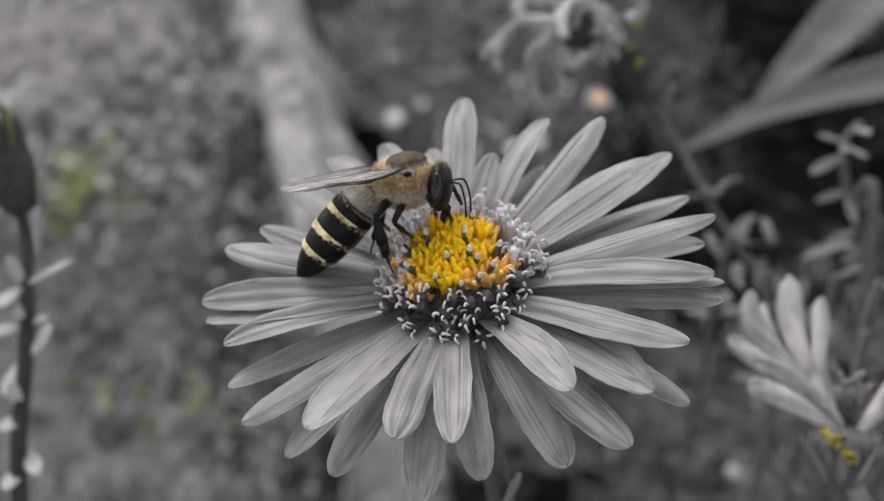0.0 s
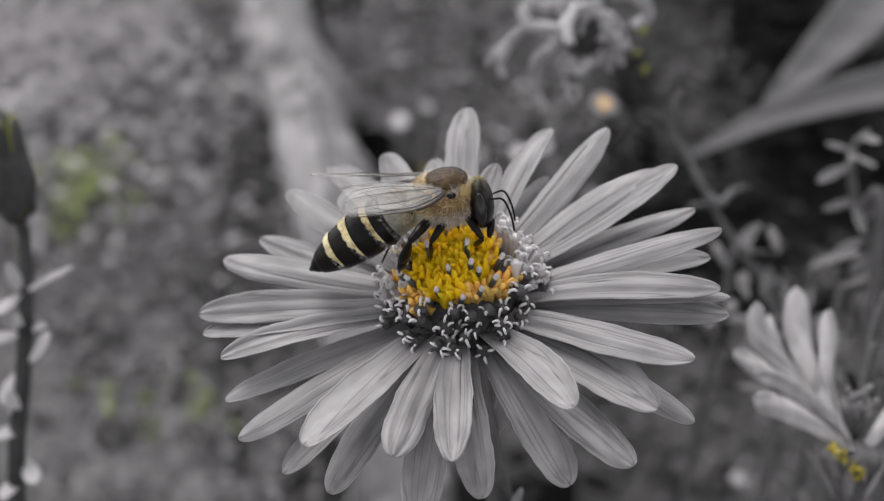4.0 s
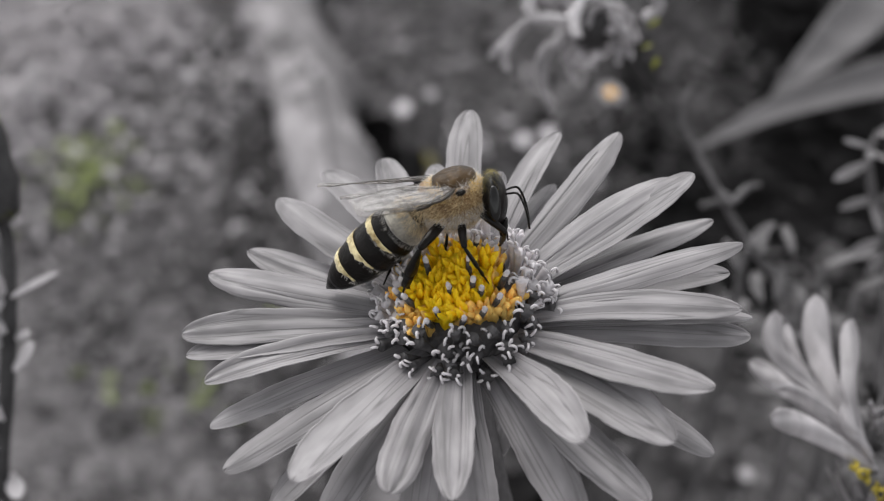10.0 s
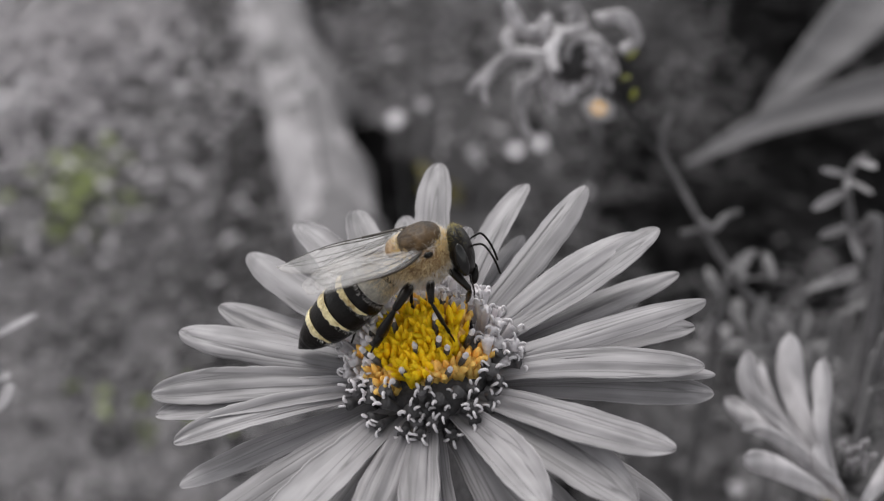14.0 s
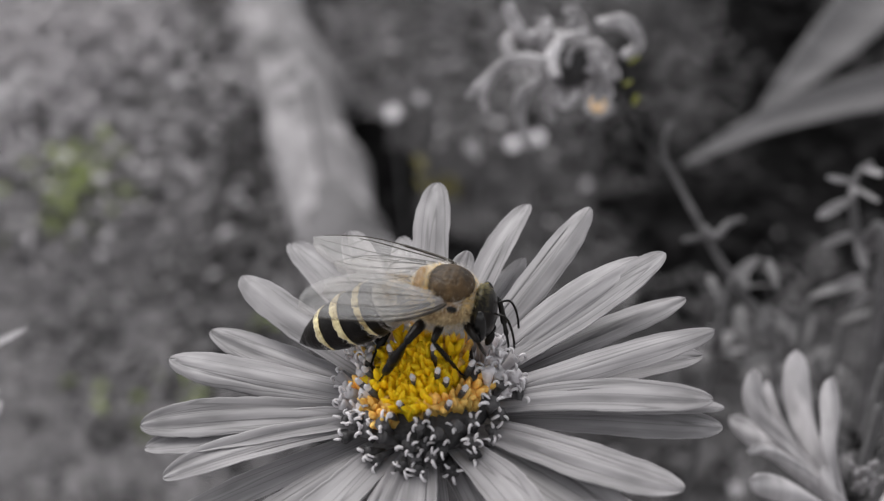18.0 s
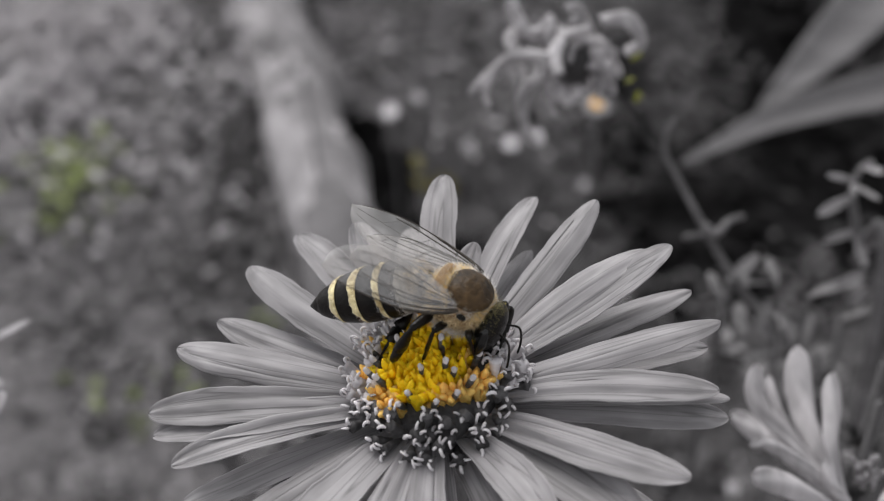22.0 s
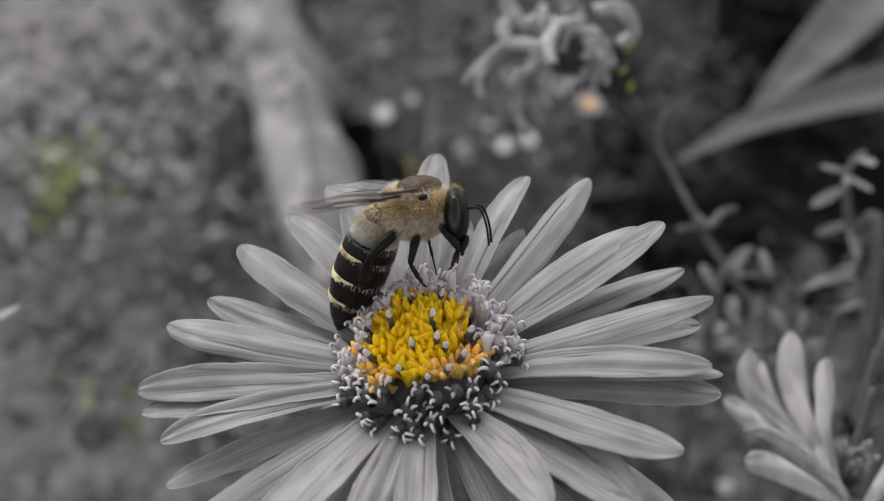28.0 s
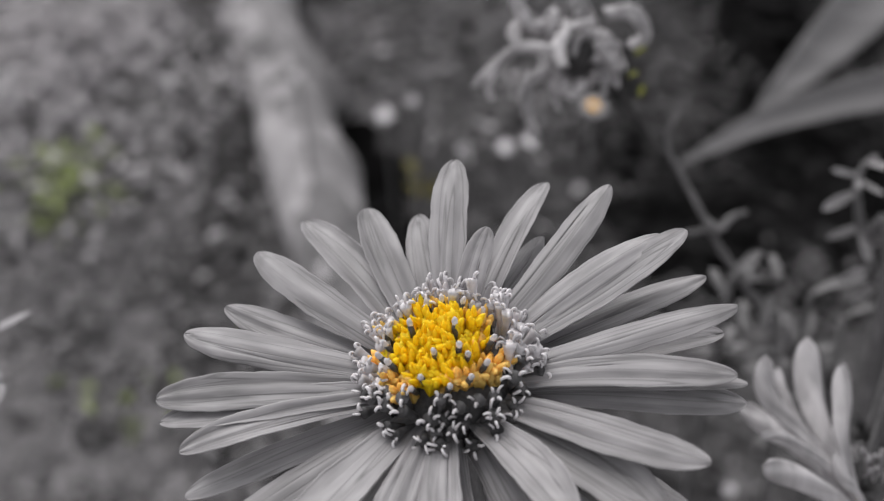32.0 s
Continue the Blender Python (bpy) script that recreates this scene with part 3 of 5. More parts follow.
def ray_petal(az, reach, rise, breadth, seed):
    rr = random.Random(seed)
    r0 = 2.9
    foot = -0.7 if rise > 0 else -1.3
    arch = rr.uniform(0.5, 1.1) - (0.25 if rise < 0 else 0)
    bend, twist = rr.uniform(-0.5, 0.5), rr.uniform(-0.25, 0.25)
    fold, cup, ph = rr.uniform(0.014, 0.045), rr.uniform(-0.25, 0.35), rr.uniform(0, 6)
    grooves, slip = rr.choice((1.0, 1.9, 2.3, 2.7)), rr.uniform(-0.9, 0.9)
    nick = rr.choice((0.0, 0.15, 0.5, 0.9))
    tip, keen = rr.uniform(0.56, 0.72), rr.uniform(2.1, 3.0)
    # one to three fine creases along it
    creases = [(c + rr.uniform(-0.12, 0.12), rr.uniform(0.01, 0.06), rr.uniform(0.02, 0.35), rr.uniform(0.6, 0.95)) for c in rr.choice(((-0.35, 0.35), (-0.35, 0.35), (0.3,), (-0.3,), (-0.5, 0.0, 0.5)))]

    def fn(s, v):
        r = r0 + (reach - r0) * s
        grow = 0.46 + 0.54 * min(1.0, s / 0.55) ** 0.8
        end = 1.0 if s < tip else math.sqrt(max(0.0, 1 - ((s - tip) / (1 - tip)) ** keen)) * 0.97 + 0.03
        w = 0.5 * breadth * 1.06 * grow * end * (1 + (0.025 * math.sin(23 * s + ph) + 0.018 * math.sin(61 * s + 3 * ph)) * abs(v) ** 3)
        if s > 0.93:
            r -= nick * (s - 0.93) / 0.07 * math.exp(-(v / 0.35) ** 2) * 0.6
        z = foot + (rise - foot) * s + arch * 4 * s * (1 - s) * 0.6 + 0.12 * math.sin(5 * s + ph)
        ang = twist * s
        for c, deep, s0, s1 in creases:
            if s0 < s < s1:
                z -= deep * math.exp(-((v - c + 0.15 * bend * s) / 0.055) ** 2) * min(1, (s - s0) / 0.1, (s1 - s) / 0.1)
        zz = fold * breadth * math.cos(grooves * math.pi * v + slip) * min(1, s * 5) * (1 - 0.5 * s) + cup * w * v * v
        return (r * MM, (w * v * math.cos(ang) + bend * math.sin(math.pi * s) * 0.8 - zz * math.sin(ang)) * MM, (z + w * v * math.sin(ang) + zz * math.cos(ang)) * MM)
    return slab(lambda u, v: fn(1 - (1 - u) ** 1.8, v), 30, 36, 0.16 * MM), pose(0, 0, 0, 0, 0, az)


def floret_curl(seed, tall, count):
    """A tubular floret: a tube that leans along x, and its pale rolled lobes, each hooked its own way."""
    rr = random.Random(seed)
    line = smooth_line([(0, 0, 0), (0.15 * MM, rr.uniform(-0.2, 0.2) * MM, tall * 0.5 * MM), (0.45 * MM, rr.uniform(-0.2, 0.2) * MM, tall * MM)], 5)
    k = len(line) - 1
    flare = rr.uniform(0.30, 0.46)
    stem = tube(line, [(0.16 + flare * (i / k) ** 1.8 * 0.75) * MM for i in range(k + 1)], 9)
    lobes = []
    top = line[-1]
    for j in range(count):
        a = 2 * math.pi * (j + rr.uniform(-0.35, 0.35)) / count
        c, s = math.cos(a), math.sin(a)
        size, turn = rr.uniform(0.22, 0.46), rr.uniform(1.6, 4.4)
        swerve = rr.uniform(-0.5, 0.5)
        pts = []
        for i in range(9):
            u = turn * i / 8
            out, up = flare * 0.75 + size * (1 - math.cos(u)) * 0.62, size * math.sin(u) * 0.8
            side = swerve * (i / 8) * size
            pts.append(top + Vector((c * out - s * side, s * out + c * side, up)) * MM)
        fat = rr.uniform(0.08, 0.135)
        lobes.append(tube(pts, [fat * MM * (1.0 - 0.45 * abs(i / 8 - 0.35)) for i in range(9)], 6))
    return stem, joined(lobes)


def disc_floret(seed):
    """A yellow floret: a stout tube that swells to a soft five-lobed head, its lobes closed or drawn out to blunt points."""
    rr = random.Random(seed)
    tall, wide = rr.uniform(2.0, 2.7), rr.uniform(0.42, 0.54)
    ph, opened = rr.uniform(0, 6), seed % 3 != 0

    def lobed(v):
        a = math.atan2(v.y, v.x)
        k = 1 + 0.16 * math.cos(5 * a + ph) * min(1, max(0, v.z / (0.6 * tall * MM)))
        return Vector((v.x * k, v.y * k, v.z + 0.12 * MM * math.cos(5 * a + ph) * (v.z > 0.8 * tall * MM)))
    rows = [(0, .55), (.35, .66), (.6, .9), (.75, 1.02), (.88, 1.0), (.96, .78), (1.0, .35)]
    v, f = tube([(0.06 * MM * math.sin(5 * u + ph), 0.06 * MM * math.cos(4 * u + ph), u * tall * MM) for u, r in rows], [wide * r * MM for u, r in rows], 12)
    pieces = [([lobed(q) for q in v], f)]
    if opened:
        for j in range(5):
            a = 1.2566 * j + ph + rr.uniform(-0.2, 0.2)
            c, q = math.cos(a), math.sin(a)
            o, up = rr.uniform(-0.05, 0.34), rr.uniform(0.30, 0.85)
            pieces.append(tube([(c * wide * 0.7 * MM, q * wide * 0.7 * MM, tall * 0.80 * MM), (c * wide * 0.85 * MM, q * wide * 0.85 * MM, (tall + 0.05) * MM), (c * (wide * 0.85 + o * 0.6) * MM, q * (wide * 0.85 + o * 0.6) * MM, (tall + up * 0.6) * MM), (c * (wide * 0.8 + o) * MM, q * (wide * 0.8 + o) * MM, (tall + up) * MM)], [0.22 * MM, 0.25 * MM, 0.17 * MM, 0.05 * MM], 7))
    return joined(pieces)


def dome(x, y):
    """How high the heads of the florets stand over the disc, in mm: a low dome, highest towards its far rim."""
    r = math.hypot(x, y)
    return 2.9 * math.sqrt(max(0.0, 1 - (r / 4.9) ** 2)) + 0.75 * math.exp(-((x - 1.0) / 1.3) ** 2 - ((y - 2.2) / 1.2) ** 2) + 0.30 * noise.noise(Vector((x * 0.6, y * 0.6, 3)))


def aster():
    ob = thing("aster_flower", FLOWER, "open grey-petalled aster with a bright yellow centre", "flower")
    for i, row in enumerate(PETALS_BACK + PETALS_FRONT):
        (v, f), m = ray_petal(*row, seed=i)
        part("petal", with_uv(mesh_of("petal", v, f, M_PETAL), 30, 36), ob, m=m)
    rr = random.Random(11)
    # receptacle, bracts and stem
    disc = part("disc", mesh_of("disc", *ball(3.9 * MM, 3.9 * MM, 1.7 * MM, 28, 16, 0.03), M_RECEPT), ob, "dark domed flower centre", pose(0.40 * MM, 0, -0.15 * MM))
    cup = lathe([(-5.2 * MM, 0.9 * MM), (-4.6 * MM, 2.4 * MM), (-3.2 * MM, 3.7 * MM), (-1.6 * MM, 4.1 * MM), (-0.6 * MM, 3.6 * MM)], 24)
    part("involucre", mesh_of("involucre", *moved(cup, pose(0, 0, 0, 0, -90, 0)), M_BRACT), ob, "dark cup below the petals")
    bract = mesh_of("bract", *leaf_sheet(5.2 * MM, 1.5 * MM, -0.25, 0.3, 0.02, 0.35, nu=7, nv=4), M_BRACT)
    for k in range(20):
        a = k * 18 + rr.uniform(-5, 5)
        part("bract", bract, ob, m=pose(0, 0, 0, 0, 0, a) @ pose(2.0 * MM, 0, (-4.6 + (k % 2) * 0.8) * MM, 0, rr.uniform(-55, -30), 0))
    # yellow florets of the middle, by a sunflower spiral
    yellows, ambers = [], []
    for v in range(6):
        star = disc_floret(40 + v)
        yellows.append(mesh_of("yellow_floret", *star, M_YELLOW))
        ambers.append(mesh_of("amber_floret", *star, M_AMBER))
    N = 96
    part("floret_bed", mesh_of("floret_bed", *ball(2.9 * MM, 2.7 * MM, 2.1 * MM, 32, 20, 0.04), M_YELLOW), disc, "yellow mass of closed florets", Matrix.Translation((-0.6 * MM, 0.6 * MM, 0.35 * MM)))
    for k in range(N):
        r = 3.75 * math.sqrt((k + 0.5) / N)
        a = k * 137.508
        x, y = r * math.cos(radians(a)), r * math.sin(radians(a))
        outer = r / 3.75 + 0.10 * (abs(x) - 1.5) / 2 - 0.10 * y / 3 + rr.uniform(-0.08, 0.08) > 0.80
        if y < -3.0:
            continue
        stem_of = yellows if not outer else ambers
        m = Matrix.Translation(((x * 0.95 - 0.65) * MM, (y * 0.92 + 0.60) * MM, (dome(x, y) - 2.25 - 0.25 * outer + rr.uniform(-0.20, 0.25)) * MM)) @ pose(0, 0, 0, 0, 0, a) @ pose(0, 0, 0, 0, r / 3.75 * 20 + rr.uniform(-8, 8), rr.uniform(0, 360))
        part("yellow_floret", stem_of[rr.randrange(6)], disc, "amber half-open floret" if outer else "", m)
    # dark anther columns with pale ends that stand out of the yellow
    col = mesh_of("anther_column", *tube([(0, 0, -0.6 * MM), (0.02 * MM, 0, 0.35 * MM), (0.05 * MM, 0, 0.85 * MM)], [0.18 * MM, 0.22 * MM, 0.19 * MM], 8), M_ANTHER)
    end = mesh_of("pollen_tip", *ball(0.22 * MM, 0.19 * MM, 0.36 * MM, 8, 6, 0.25), M_CURL)
    for x, y in ((-1.64, 1.45), (-3.04, 0.46), (1.2, 0.96), (-0.07, -0.81), (1.32, -0.62), (1.87, -1.0), (-0.97, -2.4), (0.6, -3.1), (-2.8, -1.03), (2.8, -1.6), (1.45, 3.4), (2.8, 2.5), (-3.3, 1.6), (-2.3, 3.0), (3.3, 0.2), (-0.6, 3.6), (0.4, 3.9), (2.2, 3.2), (-1.6, -2.9), (-3.4, -0.4), (1.9, -2.6)):
        a, r = math.degrees(math.atan2(y, x)), math.hypot(x, y)
        m = Matrix.Translation(((x * 0.95 - 0.5) * MM, (y * 0.92 + 0.35) * MM, (dome(x, y) - 0.05) * MM)) @ pose(0, 0, 0, 0, 0, a) @ pose(0, 0, 0, rr.uniform(-12, 12), r * 7, 0)
        part("anther_column", col, disc, "dark floret column", m)
        part("pollen_tip", end, disc, "pale pollen-dusted tip", m @ Matrix.Translation((0.05 * MM, 0, 1.0 * MM)))
    # rings of opened florets: bells with lit and shaded sides put into their colour and pale rolled lobes, the inner
    # ones upright, the outer ones leaning out
    kinds = []
    for v in range(14):
        r2 = random.Random(500 + v)
        t, l = floret_curl(70 + v, r2.uniform(1.7, 2.5), 2 + v % 3)
        kinds.append((mesh_of("floret_tube", *t, M_TUBE_LIT), mesh_of("floret_tube", *t, M_TUBE), mesh_of("floret_tube", *t, M_TUBE_SHADED), mesh_of("floret_crown", *l, M_CURL), mesh_of("floret_crown", *l, M_CURL_DIM)))
    for ring_no, (count, r, h, lean) in enumerate(((20, 3.75, 0.30, 6), (22, 3.9, 0.10, 14), (24, 4.0, -0.25, 32), (22, 4.05, -0.65, 50))):
        for k in range(count):
            a = 360 * (k + 0.5 * ring_no) / count + rr.uniform(-7, 7)
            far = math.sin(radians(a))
            rad = r + rr.uniform(-0.25, 0.25) + 0.75 * max(0, far) - 0.25 * max(0, -far)
            pale, t, deep, l, faint = kinds[rr.randrange(14)]
            m = pose(0, 0, 0, 0, 0, a) @ pose(rad * MM, 0, (h + rr.uniform(-0.4, 0.3)) * MM, rr.uniform(-20, 20), lean + rr.uniform(-14, 14) - 10, 0)
            if far < -0.2 and ring_no == 0 and rr.random() < 0.6:
                continue
            # tube colour carries the light from behind: far side pale, near side dark
            look_of = (pale, "tubular floret coloured pale for the lit far side") if far + rr.uniform(-0.3, 0.3) > -0.12 else (deep, "tubular floret coloured dark for the shaded near side") if ring_no > 1 or far < -0.3 else (t, "grey tubular floret")
            m = m @ Matrix.Diagonal((1, 1, 1 + 0.35 * max(0, far), 1))
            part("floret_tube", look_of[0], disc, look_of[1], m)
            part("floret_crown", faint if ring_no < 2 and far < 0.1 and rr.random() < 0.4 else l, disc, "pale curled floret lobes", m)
    inv = FLOWER.inverted()
    line = smooth_line([inv @ Vector(p) for p in ((0.0020, 0.0615, 0.3985), (0.0042, 0.0635, 0.385), (0.0068, 0.066, 0.365), (0.010, 0.072, 0.31), (0.012, 0.085, 0.20), (0.010, 0.098, 0.09), (0.006, 0.105, -0.03))], 6)
    part("stem", mesh_of("stem", *tube(line, [(0.95 + 0.9 * i / len(line)) * MM for i in range(len(line))], 10), M_STEM), ob, "dark thin hairy stem")
    lf = mesh_of("stem_leaf", *leaf_sheet(9 * MM, 2.0 * MM, -0.2, 0.25, 0.03, 0.4, nu=8, nv=4), M_LEAF_MID)
    for k in range(9):
        p = line[6 + k * 2]
        part("stem_leaf", lf, ob, m=Matrix.Translation(p) @ pose(0, 0, 0, 0, -40 - rr.uniform(0, 25), k * 137 + 40))


# ---- the half-open aster beside it ----
def side_bloom():
    c = Vector((0.0393, 0.0737, 0.3730))
    ax = Vector((-0.02, 0.35, 0.80)).normalized()
    ob = thing("half_open_aster", frame_of(c, ax, (0, -0.6, 0.4)), "half-open aster seen from the side with upright pale petals", "flower")
    inv = ob.matrix_basis.inverted()
    rr = random.Random(3)
    # tip to foot in mm, breadth, roll and twist
    shapes = [
        (((31.6, 85.6, 382.9), (31.4, 82.8, 380.6), (34.5, 79.0, 378.7), (38.3, 74.4, 375.7)), 2.0, 0.8, 0.5),
        (((33.3, 86.5, 380.7), (33.4, 84.7, 379.9), (34.2, 81.5, 378.8), (37.1, 77.5, 376.6)), 1.1, 1.0, -0.4),
        (((36.4, 88.9, 382.3), (36.0, 84.6, 379.7), (36.6, 79.5, 377.7), (39.1, 74.9, 374.6)), 2.9, 0.9, 0.3),
        (((38.5, 84.4, 382.9), (37.8, 81.0, 381.6), (36.8, 77.5, 380.1), (38.1, 74.4, 375.7)), 2.4, 1.2, -0.8),
        (((35.9, 75.9, 380.4), (36.1, 74.3, 379.0), (37.2, 73.6, 378.0), (38.6, 73.1, 375.5)), 1.7, 1.3, 0.6),
        (((29.0, 76.3, 381.8), (31.3, 76.6, 381.3), (35.0, 75.6, 379.0), (38.5, 74.1, 375.1)), 1.15, 1.0, 0.5),
        (((28.7, 73.4, 381.2), (32.0, 73.5, 379.6), (35.7, 73.1, 377.3), (39.0, 73.1, 374.6)), 2.35, 0.8, -0.3),
        (((30.3, 86.0, 376.5), (32.4, 83.3, 376.1), (34.5, 80.7, 375.9), (38.0, 76.2, 374.8)), 2.1, 0.6, 0.3),
        (((51.6, 87.3, 374.9), (48.0, 82.0, 375.4), (44.5, 78.0, 375.0), (41.0, 74.5, 374.0)), 3.2, 0.7, 0.2)]
    for pts, b, roll, twist in shapes:
        sh = ribbon([inv @ (Vector(p) * MM) for p in pts[::-1]], b * 0.84, roll, twist, up=inv.to_3x3() @ Vector((-0.15, -0.75, 0.6)), tip=0.78, foot=0.34, nv=12, thick=0.00016)
        part("petal", mesh_of("petal", *sh, M_PETAL_SOFT), ob)
    part("involucre", mesh_of("involucre", *lathe([(-4.2 * MM, 0.8 * MM), (-3.4 * MM, 2.0 * MM), (-1.5 * MM, 2.8 * MM), (0.4 * MM, 2.9 * MM), (1.2 * MM, 2.3 * MM)], 20), M_BRACT), ob, "dark cup below the petals")
    b = mesh_of("bract", *leaf_sheet(4.6 * MM, 1.1 * MM, -0.15, 0.3, 0.02, 0.3, nu=6, nv=4), M_LEAF_MID)
    for k in range(16):
        part("bract", b, ob, "grey pointed bract", pose(0, 0, 0, k * 22.5, 0, 0) @ pose(-3.4 * MM, 0, 1.9 * MM, 0, -12 - 8 * (k % 2), 0))
    bud = mesh_of("yellow_floret", *ball(0.34 * MM, 0.17 * MM, 0.15 * MM, 8, 6, 0.6), M_RIM)
    lo, hi = inv @ (Vector((36.2, 72.0, 376.6)) * MM), inv @ (Vector((39.2, 70.3, 374.2)) * MM)
    for k in range(26):
        part("yellow_floret", bud, ob, "dull yellow-green floret at the rim", Matrix.Translation(lo.lerp(hi, k / 25) + Vector((rr.uniform(-0.45, 0.45), rr.uniform(-0.45, 0.45), rr.uniform(-0.45, 0.45))) * MM) @ pose(0, 0, 0, 0, rr.uniform(-40, 40), k * 50))
    pin = mesh_of("floret_tube", *tube([(0, 0, 0), (0, 0, 0.8 * MM), (0, 0, 1.3 * MM), (0, 0, 1.7 * MM)], [0.16 * MM, 0.17 * MM, 0.26 * MM, 0.12 * MM], 8), M_LEAF_PALE)
    mid = inv @ (Vector((40.6, 77.2, 376.2)) * MM)
    for k in range(16):
        part("floret_tube", pin, ob, "pale grey unopened floret", Matrix.Translation(mid + Vector((rr.uniform(-0.9, 1.4), rr.uniform(-1.1, 1.1), rr.uniform(-0.9, 0.9))) * MM) @ pose(0, 0, 0, rr.uniform(-25, 25), 70 + rr.uniform(-25, 25), 0))
    line = smooth_line([inv @ (Vector(p) * MM) for p in ((40.4, 72.0, 369.5), (42.3, 70.8, 365.5), (44, 71, 355), (45, 76, 300), (43, 88, 160), (42, 94, -30))], 6)
    part("stem", mesh_of("stem", *tube(line, [(0.9 + 0.6 * i / len(line)) * MM for i in range(len(line))], 10), M_STEM_PALE), ob, "pale green-grey stem")


# ---- the withered head and its twig ----
def withered():
    c = Vector((19.5, 138, 388.5)) * MM
    ob = thing("withered_aster", Matrix.Translation(c), "withered aster head with curled grey petals", "flower")
    inv = ob.matrix_basis.inverted()
    rr = random.Random(21)
    part("disc", mesh_of("disc", *ball(3.6 * MM, 3.6 * MM, 3.2 * MM, 16, 12, 0.25), M_BUD), ob, "dark withered centre")
    curls = [((22.0, 134.4, 395.4), (25.6, 135.5, 395.0), (27.3, 135.0, 392.2), (25.2, 135.2, 390.5), 2.8), ((16.8, 129.7, 390.4), (16.5, 132.3, 392.0), (18.2, 134.6, 393.3), (21.6, 135.9, 393.1), 2.3), ((16.0, 131.8, 391.6), (12.3, 133.2, 391.4), (9.0, 133.1, 389.2), (6.1, 132.5, 386.2), 2.4), ((10.3, 132.5, 390.8), (8.8, 132.4, 388.5), (8.2, 132.4, 386.5), (8.6, 132.5, 384.4), 1.9)]
    curls += [((15.2, 129.6, 390.3), (12.9, 129.7, 388.2), (12.8, 128.5, 384.5), (14.2, 127.8, 381.4), 2.3), ((11.3, 136.8, 396.9), (12.1, 136.6, 394.6), (13.9, 136.7, 392.6), (15.8, 138.0, 392.5), 2.6), ((21.3, 133.3, 392.1), (22.4, 133.3, 390.1), (23.8, 133.6, 388.5), (24.1, 133.8, 386.7), 2.2), ((11.6, 133.8, 390.9), (11.3, 136.1, 392.1), (12.3, 137.8, 392.4), (13.4, 138.1, 390.8), 2.0), ((17.0, 129.4, 388.2), (17.9, 129.8, 386.8), (19.3, 131.1, 386.6), (19.9, 133.0, 387.1), 1.8)]
    rows = [([inv @ (Vector(p) * MM) for p in c[:4]], c[4]) for c in curls]
    while len(rows) < 56:
        d = Vector((rr.uniform(-1, 1), rr.uniform(-0.6, 1), rr.uniform(-0.8, 0.9)))
        if 0.4 < d.length < 1:
            d = d.normalized()
            e = d * rr.uniform(3.5, 6.5) * MM
            bow = Vector((rr.uniform(-1, 1), rr.uniform(-1, 1), rr.uniform(-0.3, 1.6))) * 1.8 * MM
            rows.append(([d * 1.6 * MM, e * 0.6 + bow, e, e + Vector((rr.uniform(-1, 1), rr.uniform(-1, 1), rr.uniform(-1.6, 0))) * 1.6 * MM], rr.uniform(1.2, 2.1)))
    for pts, wide in rows:
        part("curled_petal", mesh_of("curled_petal", *ribbon(pts, wide * 0.82, rr.uniform(0.7, 1.7), rr.uniform(-0.9, 0.9), rr.uniform(0.75, 1.0)), M_WILT), ob)
    for x, y, z in ((27.2, 140.0, 387.1), (26.4, 138.4, 384.8), (27.7, 136.9, 382.7)):
        part("sepal", mesh_of("sepal", *leaf_sheet(1.7 * MM, 0.8 * MM, 0.1, 0.3, 0.03, 0.5, nu=6, nv=4), M_BUD_EDGE), ob, "tiny yellow-green sepal", Matrix.Translation(inv @ (Vector((x, y, z)) * MM)) @ pose(0, 0, 0, 30, -40, 80 * x))
    line = smooth_line([inv @ (Vector(p) * MM) for p in ((21, 141, 386), (26, 146, 380), (31, 149, 372), (35, 146, 368))], 6)
    part("neck", mesh_of("neck", *tube(line, [0.22 * MM] * len(line), 8), M_BUD), ob, "thin dark neck below the head")
    line = smooth_line([inv @ (Vector(p) * MM) for p in ((35.2, 146, 375.5), (34.0, 144.3, 373.5), (34.1, 143.3, 371), (35.6, 141.5, 368.6), (38.8, 136.2, 364), (41.5, 135.5, 359.5), (45, 133, 355), (50, 130, 346), (54, 128, 300), (56, 130, 150), (55, 132, -30))], 6)
    part("stem", mesh_of("stem", *tube(line, [(0.27 + 0.5 * i / len(line)) * MM for i in range(len(line))], 8), M_LEAF), ob, "thin bent grey stem")
    for pts, r in ((((38.8, 136.2, 364), (40.6, 135.3, 363.2), (42.5, 136.6, 364.4), (44.8, 138.3, 364.0)), 0.6), (((36.2, 135.1, 362.6), (38.6, 135.4, 362.9), (40.6, 135.3, 362.8)), 0.42)):
        ln = smooth_line([inv @ (Vector(p) * MM) for p in pts], 5)
        part("side_twig", mesh_of("side_twig", *tube(ln, [r * MM * (1.1 - 0.5 * i / len(ln)) for i in range(len(ln))], 8), M_LEAF), ob, "short curled side twig")
    lf = mesh_of("stem_leaf", *leaf_sheet(5.5 * MM, 1.5 * MM, 0.2, 0.3, 0.03, 0.45, nu=7, nv=4), M_LEAF)
    for k in range(12):
        p = inv @ (Vector((43 + rr.uniform(-2, 7), 134 - k * 0.5 + rr.uniform(-2, 2), 358.5 - k * 0.9)) * MM)
        part("stem_leaf", lf, ob, "small grey leaf", Matrix.Translation(p) @ pose(0, 0, 0, rr.uniform(-40, 40), rr.uniform(-50, 30), rr.uniform(0, 360)))


